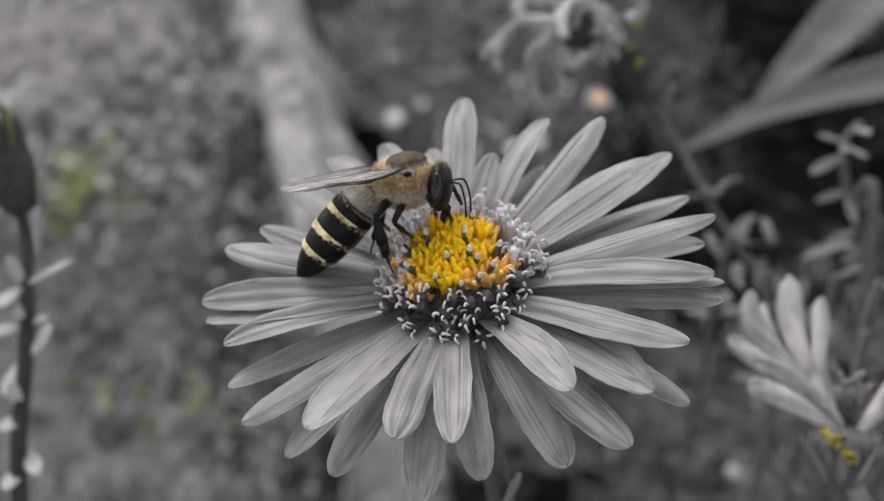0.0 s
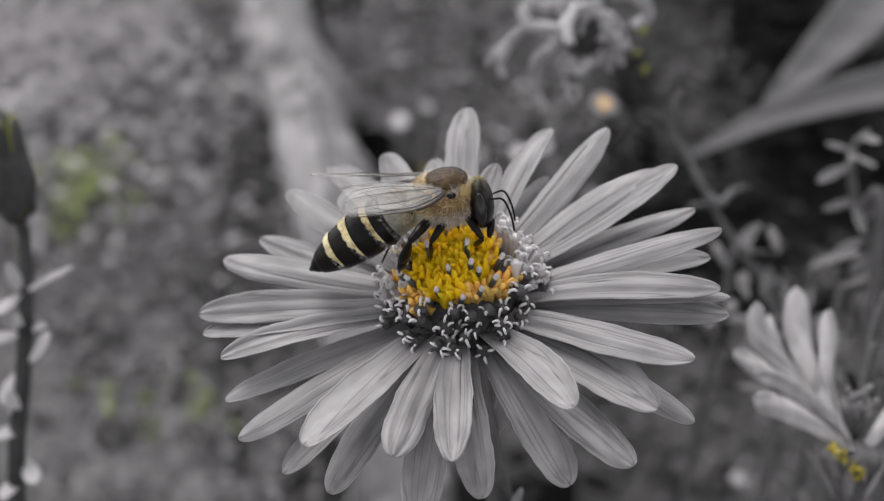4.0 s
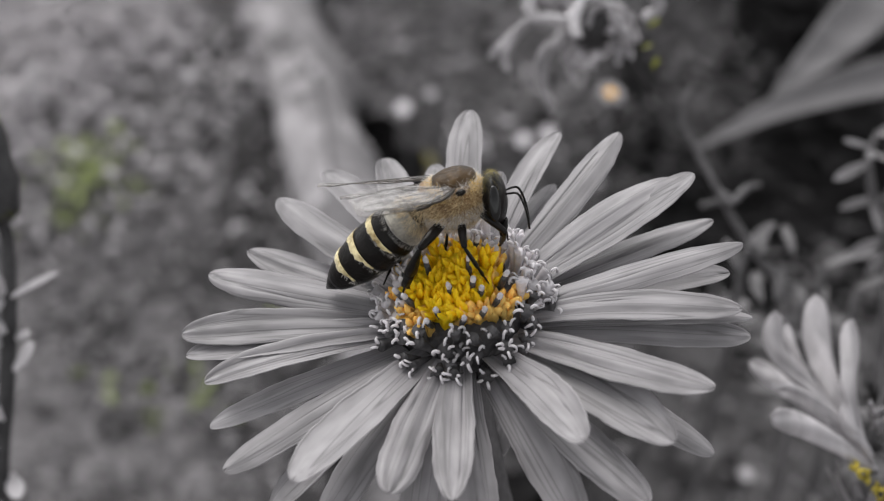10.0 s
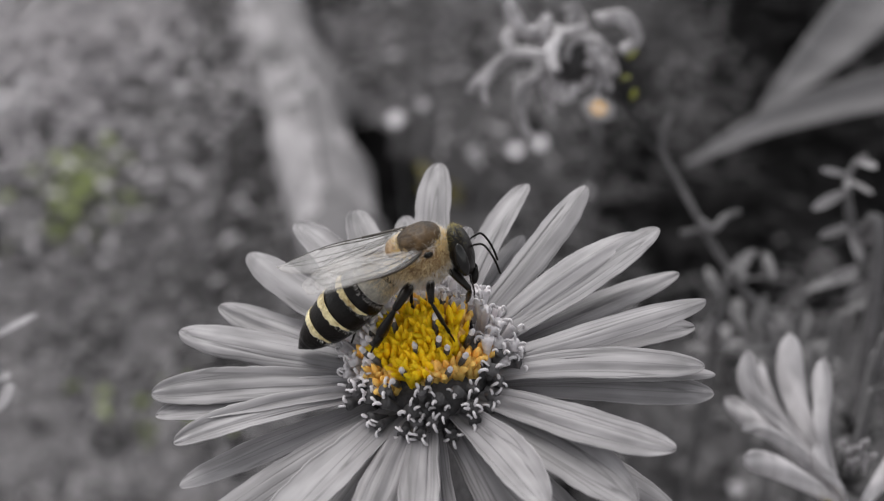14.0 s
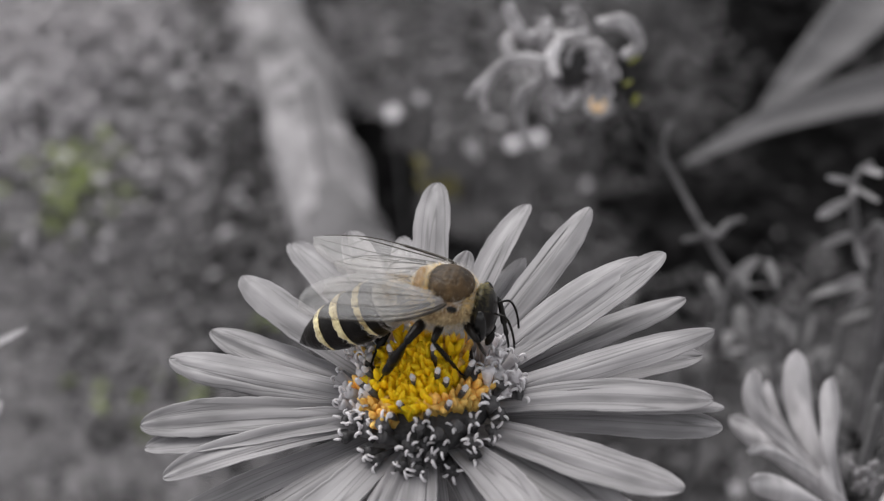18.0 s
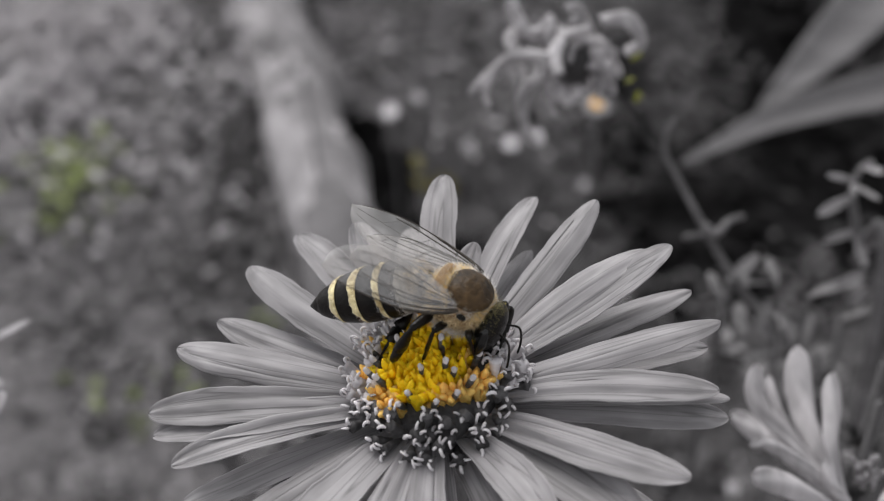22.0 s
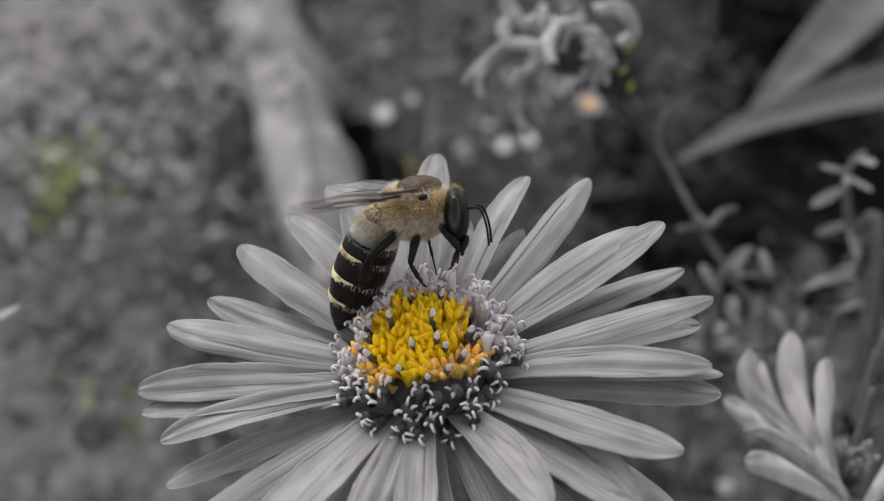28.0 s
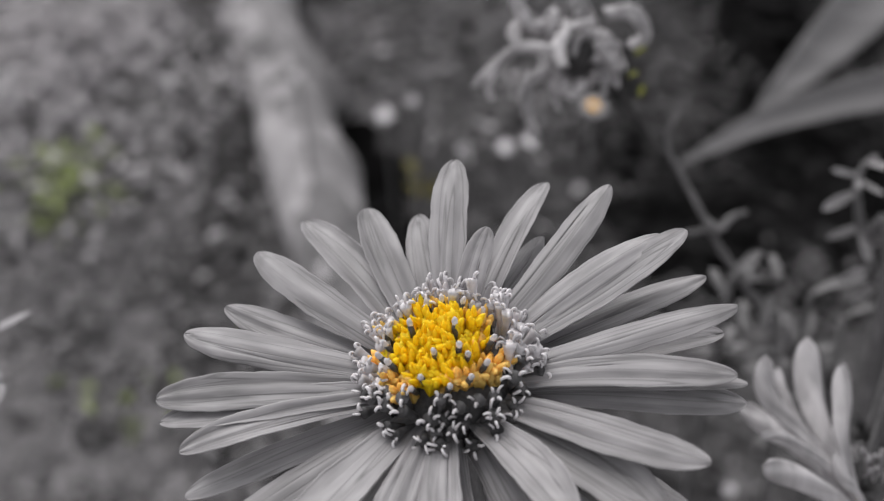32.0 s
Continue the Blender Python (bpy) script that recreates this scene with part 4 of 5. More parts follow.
def shoot(base, top, count, size, seed, material, label, spread=0.55):
    """A leafy shoot: an upright stem with narrow leaves in a loose spiral."""
    rr = random.Random(seed)
    b, t = Vector(base) * MM, Vector(top) * MM
    ob = thing("leafy_shoot", Matrix.Translation(b), label, "plant", "shoots around the asters")
    mid = (b + t) / 2 + Vector((rr.uniform(-3, 3), rr.uniform(-3, 3), 0)) * MM
    ln = smooth_line([Vector((0, 0, 0)), mid - b, t - b], 14)
    part("stem", mesh_of("stem", *tube(ln, [(1.1 - 0.6 * i / len(ln)) * MM for i in range(len(ln))], 8), M_STEM), ob)
    shapes = [mesh_of("leaf", *leaf_sheet(size * q * MM, size * q * 0.24 * MM, rr.uniform(-0.1, 0.35), 0.3, 0.03, 0.5, nu=7, nv=4), material) for q in (0.7, 0.9, 1.1)]
    for k in range(count):
        u = (1 - (k / count) ** 1.4 * spread)
        p = ln[int(u * (len(ln) - 1))]
        part("leaf", shapes[rr.randrange(3)], ob, m=Matrix.Translation(p) @ pose(0, 0, 0, 0, rr.uniform(-70, -10), k * 137.5 + rr.uniform(-20, 20)))


def sprig(name, stem, leaves, material, leaf_material, label):
    """A shoot whose few leaves stand at known places, in mm."""
    b = Vector(stem[-1]) * MM
    ob = thing(name, Matrix.Translation(b), label, "plant", "shoots around the asters")
    ln = smooth_line([Vector(p) * MM - b for p in stem], 8)
    part("stem", mesh_of("stem", *tube(ln, [(0.35 + 0.9 * i / len(ln)) * MM for i in range(len(ln))], 8), material), ob)
    rr = random.Random(len(leaves))
    for p, q, wide in leaves:
        p, q = Vector(p) * MM - b, Vector(q) * MM - b
        near = min(ln, key=lambda c: (c - p).length)
        part("leaf", mesh_of("leaf", *leaf_sheet((q - near).length, wide * MM, rr.uniform(-0.12, 0.15), 0.4, 0.03, 0.6, base=0.25, nu=12, nv=6), leaf_material), ob, m=frame_of(near, q - near, (0.1, -0.6, 0.8)))


RIGHT_LEAVES = [((56.0, 134.5, 376.0), (59.2, 130.5, 375.5), 1.7), ((55.7, 132.2, 374.4), (51.3, 129.6, 375.8), 1.0), ((55.3, 130.1, 371.5), (50.9, 126.9, 372.0), 1.5), ((57.0, 130.7, 374.0), (57.9, 126.6, 373.5), 1.2), ((55.7, 131.0, 374.5), (54.8, 127.5, 374.6), 1.0), ((54.9, 129.8, 365.7), (57.6, 125.2, 364.6), 1.6), ((58.8, 134.9, 373.0), (59.1, 133.3, 376.1), 1.0)]
DIM_LEAVES = [((58.8, 134.1, 365.0), (53.9, 130.6, 365.1), 1.2), ((60.7, 132.1, 362.2), (61.3, 130.7, 365.5), 1.6), ((60.3, 132.0, 358.6), (56.1, 128.7, 359.1), 1.4), ((61.8, 130.8, 357.0), (58.4, 127.2, 356.9), 1.5), ((61.1, 130.2, 356.0), (62.6, 126.7, 356.3), 1.4)]
STALK_LEAVES = [((-46.0, 96.7, 375.5), (-39.2, 96.1, 380.0), 0.75), ((-45.8, 96.7, 375.5), (-46.3, 96.3, 380.2), 1.3), ((-45.6, 95.9, 376.1), (-47.3, 92.2, 376.0), 1.3), ((-45.9, 93.4, 372.5), (-47.5, 90.8, 374.0), 1.4), ((-44.5, 91.8, 370.2), (-40.7, 91.1, 374.5), 1.6), ((-45.6, 95.3, 371.8), (-42.5, 93.2, 374.0), 1.0), ((-46.2, 88.7, 363.9), (-46.0, 88.2, 368.5), 1.3), ((-45.0, 101.1, 381.9), (-42.6, 99.0, 384.1), 0.8), ((-46.3, 93.6, 367.5), (-47.7, 89.2, 366.4), 1.6), ((-45.8, 88.5, 363.6), (-47.3, 85.6, 364.7), 1.4), ((-45.4, 86.4, 360.5), (-43.0, 82.6, 360.4), 1.6), ((-45.9, 85.3, 359.0), (-47.0, 81.8, 359.2), 1.4), ((-46.2, 94.6, 370.7), (-45.7, 93.8, 374.9), 1.1)]


def bud_stalk():
    ob = thing("aster_bud", Matrix.Translation((-0.0463, 0.0832, 0.356)), "dark closed aster bud on a leafy stalk", "flower bud")
    inv = ob.matrix_basis.inverted()
    w = [(-46.9, 102.5, 383.0), (-45.8, 101.0, 380.5), (-45.3, 96.3, 375.0), (-45.6, 92.1, 368.8), (-46.3, 83.2, 356.0), (-47, 72, 320), (-48, 68, 200), (-48, 70, -30)]
    ln = smooth_line([inv @ (Vector(p) * MM) for p in w], 8)
    part("stalk", mesh_of("stalk", *tube(ln, [(0.62 + 0.6 * i / len(ln)) * MM for i in range(len(ln))], 10), M_BUD), ob)
    foot, tip = inv @ (Vector((-46.3, 101.6, 381.8)) * MM), inv @ (Vector((-48.6, 108.5, 392.5)) * MM)
    d = tip - foot
    L = d.length
    fr = frame_of(foot, d, (0, -1, 0.3))
    body = part("bud", mesh_of("bud", *lathe([(0, 0.8 * MM), (L * .12, 2.1 * MM), (L * .35, 2.7 * MM), (L * .6, 2.3 * MM), (L * .85, 1.2 * MM), (L, 0.3 * MM)], 18), M_BUD), ob, "dark closed bud", fr)
    sc = mesh_of("bud_scale", *leaf_sheet(L * 0.62, 2.1 * MM, 0.22, -0.3, 0.02, 0.35, nu=8, nv=4), M_BUD)
    se = mesh_of("bud_scale_rim", *leaf_sheet(L * 0.64, 2.35 * MM, 0.22, -0.3, 0.02, 0.35, nu=8, nv=4, thick=0.00008), M_BUD_EDGE)
    for k in range(14):
        m = pose(0, 0, 0, k * 51 + 20, 0, 0) @ pose(L * (0.02 + 0.03 * k), 0, (1.7 + 0.35 * math.sin(k)) * MM, 0, -12, 0)
        part("bud_scale", sc, body, "", m)
        part("bud_scale_rim", se, body, "thin yellow-green rim of a bud scale", m @ Matrix.Translation((0, 0, -0.12 * MM)))
    rr = random.Random(9)
    for (bx, by, bz), (tx, ty, tz), wd in STALK_LEAVES:
        a, b = inv @ (Vector((bx, by, bz)) * MM), inv @ (Vector((tx, ty, tz)) * MM)
        part("stalk_leaf", mesh_of("stalk_leaf", *leaf_sheet((b - a).length, wd * 1.15 * MM, rr.uniform(-0.1, 0.2), 0.3, 0.03, 0.6, nu=8, nv=4), M_PALE), ob, "small pale leaf", frame_of(a, b - a, (0.1, -0.5, 1)))


def long_leaves():
    ob = thing("broad_leaf_plant", Matrix.Translation((0.10, 0.27, 0.0)), "dark plant with two long arching grey leaves", "plant")
    inv = ob.matrix_basis.inverted()
    for (a, b, c, wd) in (((64, 254, 302.5), (95, 268, 309.4), (150, 276, 319), 11.5), ((87, 272, 308), (110, 298, 312), (147, 341, 322), 18)):
        p = smooth_line([inv @ (Vector(q) * MM) for q in (a, b, c)], 10)
        k = len(p) - 1

        def fn(s, v, p=p, k=k, wd=wd):
            u = s * k
            i = min(int(u), k - 1)
            c = p[i].lerp(p[i + 1], u - i)
            way = (p[i + 1] - p[i]).normalized()
            side = way.cross(Vector((0, -0.6, 0.8))).normalized()
            w = wd * MM * 0.5 * (0.08 + 0.92 * min(1, s / 0.75) ** 0.9)
            return c + side * w * v + side.cross(way) * (abs(v) ** 1.5 * w * 0.30)
        part("leaf_blade", mesh_of("leaf_blade", *slab(fn, 24, 8, 0.5 * MM), M_BLADE), ob)
    ln = smooth_line([inv @ (Vector(q) * MM) for q in ((150, 290, 336), (165, 292, 250), (160, 290, 120), (150, 285, -30))], 8)
    part("stalk", mesh_of("stalk", *tube(ln, [3.0 * MM] * len(ln), 10), M_STEM), ob)


def small_flower(at, size, material, name, label, centre, seed, eye=0.14):
    rr = random.Random(seed)
    p = Vector(at) * MM
    ob = thing(name, Matrix.Translation(p) @ pose(0, 0, 0, 35 + rr.uniform(-15, 15), rr.uniform(-20, 20), 0), label, "flower", "small flowers in the bed")
    pet = mesh_of("petal", *leaf_sheet(size * 0.5 * MM, size * 0.24 * MM, 0.05, 0.2, 0.02, 0.6, nu=5, nv=4, thick=0.0003), material)
    for k in range(10):
        part("petal", pet, ob, m=pose(0, 0, 0, 0, -6, k * 36))
    part("centre", mesh_of("centre", *ball(size * eye * MM, size * eye * MM, size * 0.10 * MM, 10, 8, 0.1), centre), ob)
    inv = ob.matrix_basis.inverted()
    ln = smooth_line([inv @ p, inv @ (p + Vector((4, 6, -p.z * 500)) * MM), inv @ Vector((p.x + 0.01, p.y + 0.01, -0.03))], 5)
    part("stem", mesh_of("stem", *tube(ln, [0.9 * MM] * len(ln), 6), M_STEM), ob)


BM = 1.05 * MM


# ---- the honey bee: x ahead, y to its left, z to its back; the thorax is the origin ----
def hairs(count, place, seed, length, thick, keep=None):
    """Short fine hairs on a body: place(rng) gives a point and the way out."""
    rr = random.Random(seed)
    verts, faces = [], []
    made = 0
    while made < count:
        p, out = place(rr)
        if keep and not keep(p):
            continue
        made += 1
        d = (out + Vector((rr.gauss(0, 0.35) - 0.35, rr.gauss(0, 0.35), rr.gauss(0, 0.35)))).normalized()
        a = d.cross(Vector((rr.random(), rr.random(), rr.random() + 0.1))).normalized() * thick
        b = d.cross(a)
        l = length * rr.uniform(0.5, 1.2)
        o = len(verts)
        verts += [p + a, p - a * 0.5 + b * 0.87, p - a * 0.5 - b * 0.87, p + d * l + Vector((-0.1, 0, -0.05)) * l]
        faces += [(o, o + 1, o + 3), (o + 1, o + 2, o + 3), (o + 2, o, o + 3)]
    return verts, faces


def on_ball(rx, ry, rz, c=(0, 0, 0)):
    def place(rr):
        d = Vector((rr.gauss(0, 1), rr.gauss(0, 1), rr.gauss(0, 1))).normalized()
        return Vector((d.x * rx + c[0], d.y * ry + c[1], d.z * rz + c[2])), Vector((d.x / rx, d.y / ry, d.z / rz)).normalized()
    return place


ABDOMEN = [(1.15 * x, r * 0.94) for x, r in [(0.25, 0.75), (-0.4, 1.35), (-1.1, 1.66), (-2.2, 1.90), (-3.4, 1.94), (-4.6, 1.82), (-5.6, 1.53), (-6.5, 1.08), (-7.2, 0.6), (-7.7, 0.10)]]


def abdomen_radius(x):
    for (a, r), (b, q) in zip(ABDOMEN, ABDOMEN[1:]):
        if b <= x <= a:
            return r + (q - r) * (a - x) / (a - b)
    return 0.08


def ring(x0, x1, lift0, lift1, flat=0.9):
    """A shell round the abdomen between two stations, in mm."""
    rows = []
    for i in range(7):
        x = x0 + (x1 - x0) * i / 6
        k = i / 6
        rows.append((x * BM, (abdomen_radius(x) + lift0 + (lift1 - lift0) * k) * BM))
    v, f = lathe([(rows[0][0], rows[0][1] * 0.93)] + rows + [(rows[-1][0], rows[-1][1] * 0.93)], 28)
    return [Vector((p.x, p.y, p.z * flat)) for p in v], f


def hair_patch(x0, x1, spread, seed):
    """A ragged band of short hair over the back of the abdomen, thinning out down the sides."""
    def fn(s, v):
        a = math.pi / 2 + radians(spread) * v
        rag = 0.17 * noise.noise(Vector((v * 7, seed * 3.1, 0))) + 0.12 * noise.noise(Vector((v * 24, seed * 3.1, 5)))
        k = 1 - 0.75 * abs(v) ** 2
        x = x0 + ((x1 - x0) * k + rag) * s
        r = abdomen_radius(x) + 0.085 + 0.015 * noise.noise(Vector((v * 20, s * 3, seed)))
        return Vector((x, r * math.cos(a), r * math.sin(a) * 0.9)) * BM
    return slab(fn, 5, 44, 0.05 * BM)


WING_ROOT = {"left": Vector((0.3, 1.58, 0.75)) * BM, "right": Vector((0.3, -1.58, 0.75)) * BM}
HIPS = {"front": (1.3, 0.7, -1.2), "middle": (0.25, 0.85, -1.35), "hind": (-0.8, 0.85, -1.25)}
LIMB = {"front": (2.2, 3.3), "middle": (2.4, 3.9), "hind": (2.9, 4.6)}


def wing(length, width, sign, hind):
    """A wing that lies along -x from its root, its leading edge outwards."""
    def fn(s, v):
        lead = 0.10 + 0.32 * math.sin(math.pi * min(1, s * 0.95) ** 0.9) ** 0.8
        trail = 0.12 + 0.88 * math.sin(math.pi * (0.06 + 0.90 * s ** (1.25 if not hind else 1.0))) ** 0.85
        e = 1.0 if s < 0.9 else math.sqrt(max(0.0, 1 - ((s - 0.9) / 0.1) ** 2)) * 0.95 + 0.05
        y = (lead * (v + 1) * 0.5 * 0.9 - trail * (1 - v) * 0.5) * width * e
        return (-length * s * BM, sign * (y - 0.10 * length * s * s) * BM, (0.12 * math.sin(9 * s + 2 * v) + 0.10 * math.cos(5 * v + 3 * s) + 0.35 * s * s) * BM * 0.6)
    film = slab(fn, 22, 8, 0.03 * BM)
    veins = []
    for v0, v1, s0, s1, r in ((0.98, 0.98, 0.0, 0.40, 0.11), (0.98, 0.98, 0.38, 0.95, 0.055), (0.72, 0.80, 0.02, 0.70, 0.05), (0.35, 0.25, 0.03, 0.95, 0.030), (-0.1, -0.35, 0.05, 0.92, 0.026), (-0.45, -0.75, 0.05, 0.75, 0.026), (0.78, -0.1, 0.42, 0.52, 0.022), (0.80, 0.25, 0.66, 0.76, 0.02), (0.30, -0.55, 0.60, 0.66, 0.02), (0.2, -0.6, 0.36, 0.40, 0.02)):
        pts = [Vector(fn(s0 + (s1 - s0) * i / 8, v0 + (v1 - v0) * i / 8)) for i in range(9)]
        veins.append(tube(pts, [r * BM * (1.05 - 0.6 * (s0 + (s1 - s0) * i / 8)) for i in range(9)], 5))
    return film, joined(veins)


def bee():
    ob = thing("honey_bee", Matrix(), "striped honey bee with golden fur feeding on the aster", "bee")
    parts = {}
    th = part("thorax", mesh_of("thorax", *ball(1.95 * BM, 1.65 * BM, 1.62 * BM, 24, 18, 0.06), M_THORAX), ob, "golden-brown furry thorax", Matrix.Translation((0.05 * BM, 0, -0.42 * BM)) @ Matrix.Diagonal((1.08, 1.17, 1.08, 1)))
    part("notum", mesh_of("notum", *ball(1.42 * BM, 1.30 * BM, 0.80 * BM, 24, 16, 0.04), M_NOTUM), th, "bare dark brown back plate", pose(0.25 * BM, 0, 1.12 * BM, 0, 0, 0))
    part("scutellum", mesh_of("scutellum", *ball(0.42 * BM, 0.95 * BM, 0.42 * BM, 16, 12, 0.05), M_THORAX), th, "tawny ridge behind the back plate", pose(-1.30 * BM, 0, 1.15 * BM, 0, -20, 0))
    bare = lambda p: not (p.z > 1.0 * BM + 0.15 * BM * noise.noise(p * 1500) and abs(p.y) < 0.95 * BM and -0.65 * BM < p.x < 1.15 * BM)
    part("fur", mesh_of("fur", *hairs(6500, on_ball(1.92 * BM, 1.62 * BM, 1.58 * BM), 1, 0.36 * BM, 0.013 * BM, lambda p: p.z < 0.7 * BM), M_HAIR), th, "brown and beige fur on the sides", kind="stuff")
    part("golden_fur", mesh_of("golden_fur", *hairs(3000, on_ball(1.92 * BM, 1.62 * BM, 1.58 * BM), 8, 0.40 * BM, 0.014 * BM, lambda p: bare(p) and p.z > 0.45 * BM and (p.x < -0.2 * BM or p.x > 1.2 * BM)), M_HAIR_GOLD), th, "golden fur round the back plate", kind="stuff")
    part("pale_fur", mesh_of("pale_fur", *hairs(3600, on_ball(1.95 * BM, 1.65 * BM, 1.62 * BM), 2, 0.55 * BM, 0.008 * BM, lambda p: bare(p) and (p.z > 0.6 * BM or (p.z < -0.3 * BM and p.z > -1.1 * BM))), M_HAIR_GREY), th, "pale grey outer fur", kind="stuff")
    part("back_fuzz", mesh_of("back_fuzz", *hairs(260, on_ball(1.4 * BM, 1.2 * BM, 1.75 * BM), 9, 0.22 * BM, 0.009 * BM, lambda p: p.z > 1.2 * BM), M_HAIR), th, "sparse fuzz on the back plate", kind="stuff")
    part("tegula", mesh_of("tegula", *ball(0.30 * BM, 0.17 * BM, 0.18 * BM, 10, 8), M_BLACK), th, "dark wing joint", pose(0.7 * BM, -1.5 * BM, 0.75 * BM))
    part("tegula", mesh_of("tegula", *ball(0.30 * BM, 0.17 * BM, 0.18 * BM, 10, 8), M_BLACK), th, "dark wing joint", pose(0.7 * BM, 1.5 * BM, 0.75 * BM))

    def face(p):
        k = 1 - 0.30 * max(0, -p.z / (1.75 * BM))
        return (p.x, p.y * k, p.z)
    hd = part("head", mesh_of("head", *ball(0.86 * BM, 1.66 * BM, 1.72 * BM, 20, 16, 0.03, face), M_BLACK), ob, "dark wedge-shaped head", pose(2.55 * BM, 0, -0.75 * BM))
    for s in (1, -1):
        part("eye", mesh_of("eye", *ball(0.40 * BM, 0.32 * BM, 1.10 * BM, 14, 12), M_EYE), hd, "glossy black oval eye", pose(0.05 * BM, s * 1.48 * BM, 0.15 * BM, s * 8, 0, 0))
        ln = smooth_line([(0, 0, 0), (0.45 * BM, s * 0.22 * BM, 0.15 * BM), (0.95 * BM, s * 0.40 * BM, 0.12 * BM), (1.25 * BM, s * 0.5 * BM, -0.5 * BM), (1.42 * BM, s * 0.52 * BM, -1.3 * BM), (1.48 * BM, s * 0.52 * BM, -2.1 * BM)], 5)
        parts["antenna", s] = part("antenna", mesh_of("antenna", *tube(ln, [0.06 * BM if i < 5 else 0.075 * BM for i in range(len(ln))], 7), M_BLACK), hd, "thin black elbowed antenna", pose(0.55 * BM, s * 0.35 * BM, 0.30 * BM))
        part("mandible", mesh_of("mandible", *ball(0.25 * BM, 0.22 * BM, 0.55 * BM, 8, 8), M_BLACK), hd, "", pose(0.45 * BM, s * 0.4 * BM, -1.75 * BM, s * 15, 20, 0))
    part("tongue", mesh_of("tongue", *tube(smooth_line([(0.4 * BM, 0, -1.7 * BM), (0.38 * BM, 0, -2.1 * BM), (0.3 * BM, 0, -2.5 * BM)], 4), [0.17 * BM] * 5 + [0.13 * BM] * 3 + [0.08 * BM], 7), M_BLACK), hd, "dark tongue")

    ab = part("abdomen", mesh_of("abdomen", *[([Vector((p.x, p.y, p.z * 0.9)) for p in q[0]], q[1]) for q in [lathe([(x * BM, r * BM) for x, r in ABDOMEN], 28)]][0], M_BLACK), ob, "dark tapered abdomen", pose(-1.92 * BM, 0, -0.25 * BM))
    part("tergite", mesh_of("tergite", *ring(-0.45, -1.85, 0.03, 0.07), M_BAND_GREY), ab, "grey-tan first segment")
    stations = [(1.15 * x, 1.15 * q, w, m) for x, q, w, m in [(-1.60, -2.50, 0.0, None), (-2.55, -3.95, 0.36, M_BAND), (-4.0, -5.4, 0.44, M_BAND), (-5.45, -6.9, 0.40, M_BAND)]]
    for i, (a, b, wide, stuff) in enumerate(stations):
        part("tergite", mesh_of("tergite", *ring(a - 0.10, b, 0.02, 0.07), M_BLACK), ab, "shiny black segment plate")
        if stuff:
            part("hair_band", mesh_of("hair_band", *hair_patch(a + 0.10, a - wide * 1.1, 118, i), stuff), ab, "cream-yellow hair band")

    def on_rings(rr):
        a = rr.choice([-1.6, -2.55, -4.0, -5.45])
        x = 1.15 * a + rr.uniform(-0.30, 0.10)
        t = rr.uniform(0, 2 * math.pi)
        r = abdomen_radius(x) + 0.05
        return Vector((x, r * math.cos(t), r * math.sin(t) * 0.9)) * BM, Vector((-0.9, math.cos(t) * 0.5, math.sin(t) * 0.5))
    part("band_fur", mesh_of("band_fur", *hairs(1500, on_rings, 4, 0.20 * BM, 0.010 * BM), M_HAIR_GREY), ab, "short pale fur along the bands", kind="stuff")

    def on_waist(rr):
        x = rr.uniform(-1.0, 0.25)
        t = rr.uniform(0, 2 * math.pi)
        r = abdomen_radius(x)
        return Vector((x, r * math.cos(t), r * math.sin(t) * 0.9)) * BM, Vector((-0.3, math.cos(t), math.sin(t)))
    part("waist_fur", mesh_of("waist_fur", *hairs(1400, on_waist, 6, 0.55 * BM, 0.014 * BM), M_HAIR), ab, "golden fur at the waist", kind="stuff")
    part("crown_fur", mesh_of("crown_fur", *hairs(450, on_ball(0.62 * BM, 1.45 * BM, 1.72 * BM), 13, 0.34 * BM, 0.011 * BM, lambda p: p.z > 0.8 * BM and p.x < 0.4 * BM), M_CROWN), hd, "dull golden tuft on top of the head", kind="stuff")
    parts["head"], parts["abdomen"] = hd, ab

    for side, s in (("left", 1), ("right", -1)):
        film, veins = wing(9.1, 2.35, s, False)
        w = part("fore_wing", mesh_of("fore_wing", *film, M_WING), ob, "clear veined fore wing")
        part("venation", mesh_of("veins", *veins, M_VEIN), w, "fine dark wing veins", kind="stuff")
        film, veins = wing(6.4, 1.9, s, True)
        h = part("hind_wing", mesh_of("hind_wing", *film, M_WING), ob, "clear smaller hind wing")
        part("venation", mesh_of("veins", *veins, M_VEIN), h, "fine dark wing veins", kind="stuff")
        parts["fore", side], parts["back", side] = w, h
        for leg, (upper, lower) in LIMB.items():
            fat = 1.0 if leg == "hind" else 0.78
            k = upper * BM
            fem = joined([tube([(0, 0, 0), (k * 0.12, 0, 0), (k * 0.5, 0, 0.1 * BM), (k * 0.95, 0, 0), (k, 0, 0)], [0.24 * BM * fat, 0.32 * BM * fat, 0.36 * BM * fat, 0.24 * BM * fat, 0.14 * BM * fat], 10)])
            le = part("leg", mesh_of("leg", *fem, M_BLACK), ob, {"hind": "stout black hind leg with broad pollen basket", "middle": "black middle leg", "front": "thin black front leg"}[leg])
            q = lower * BM
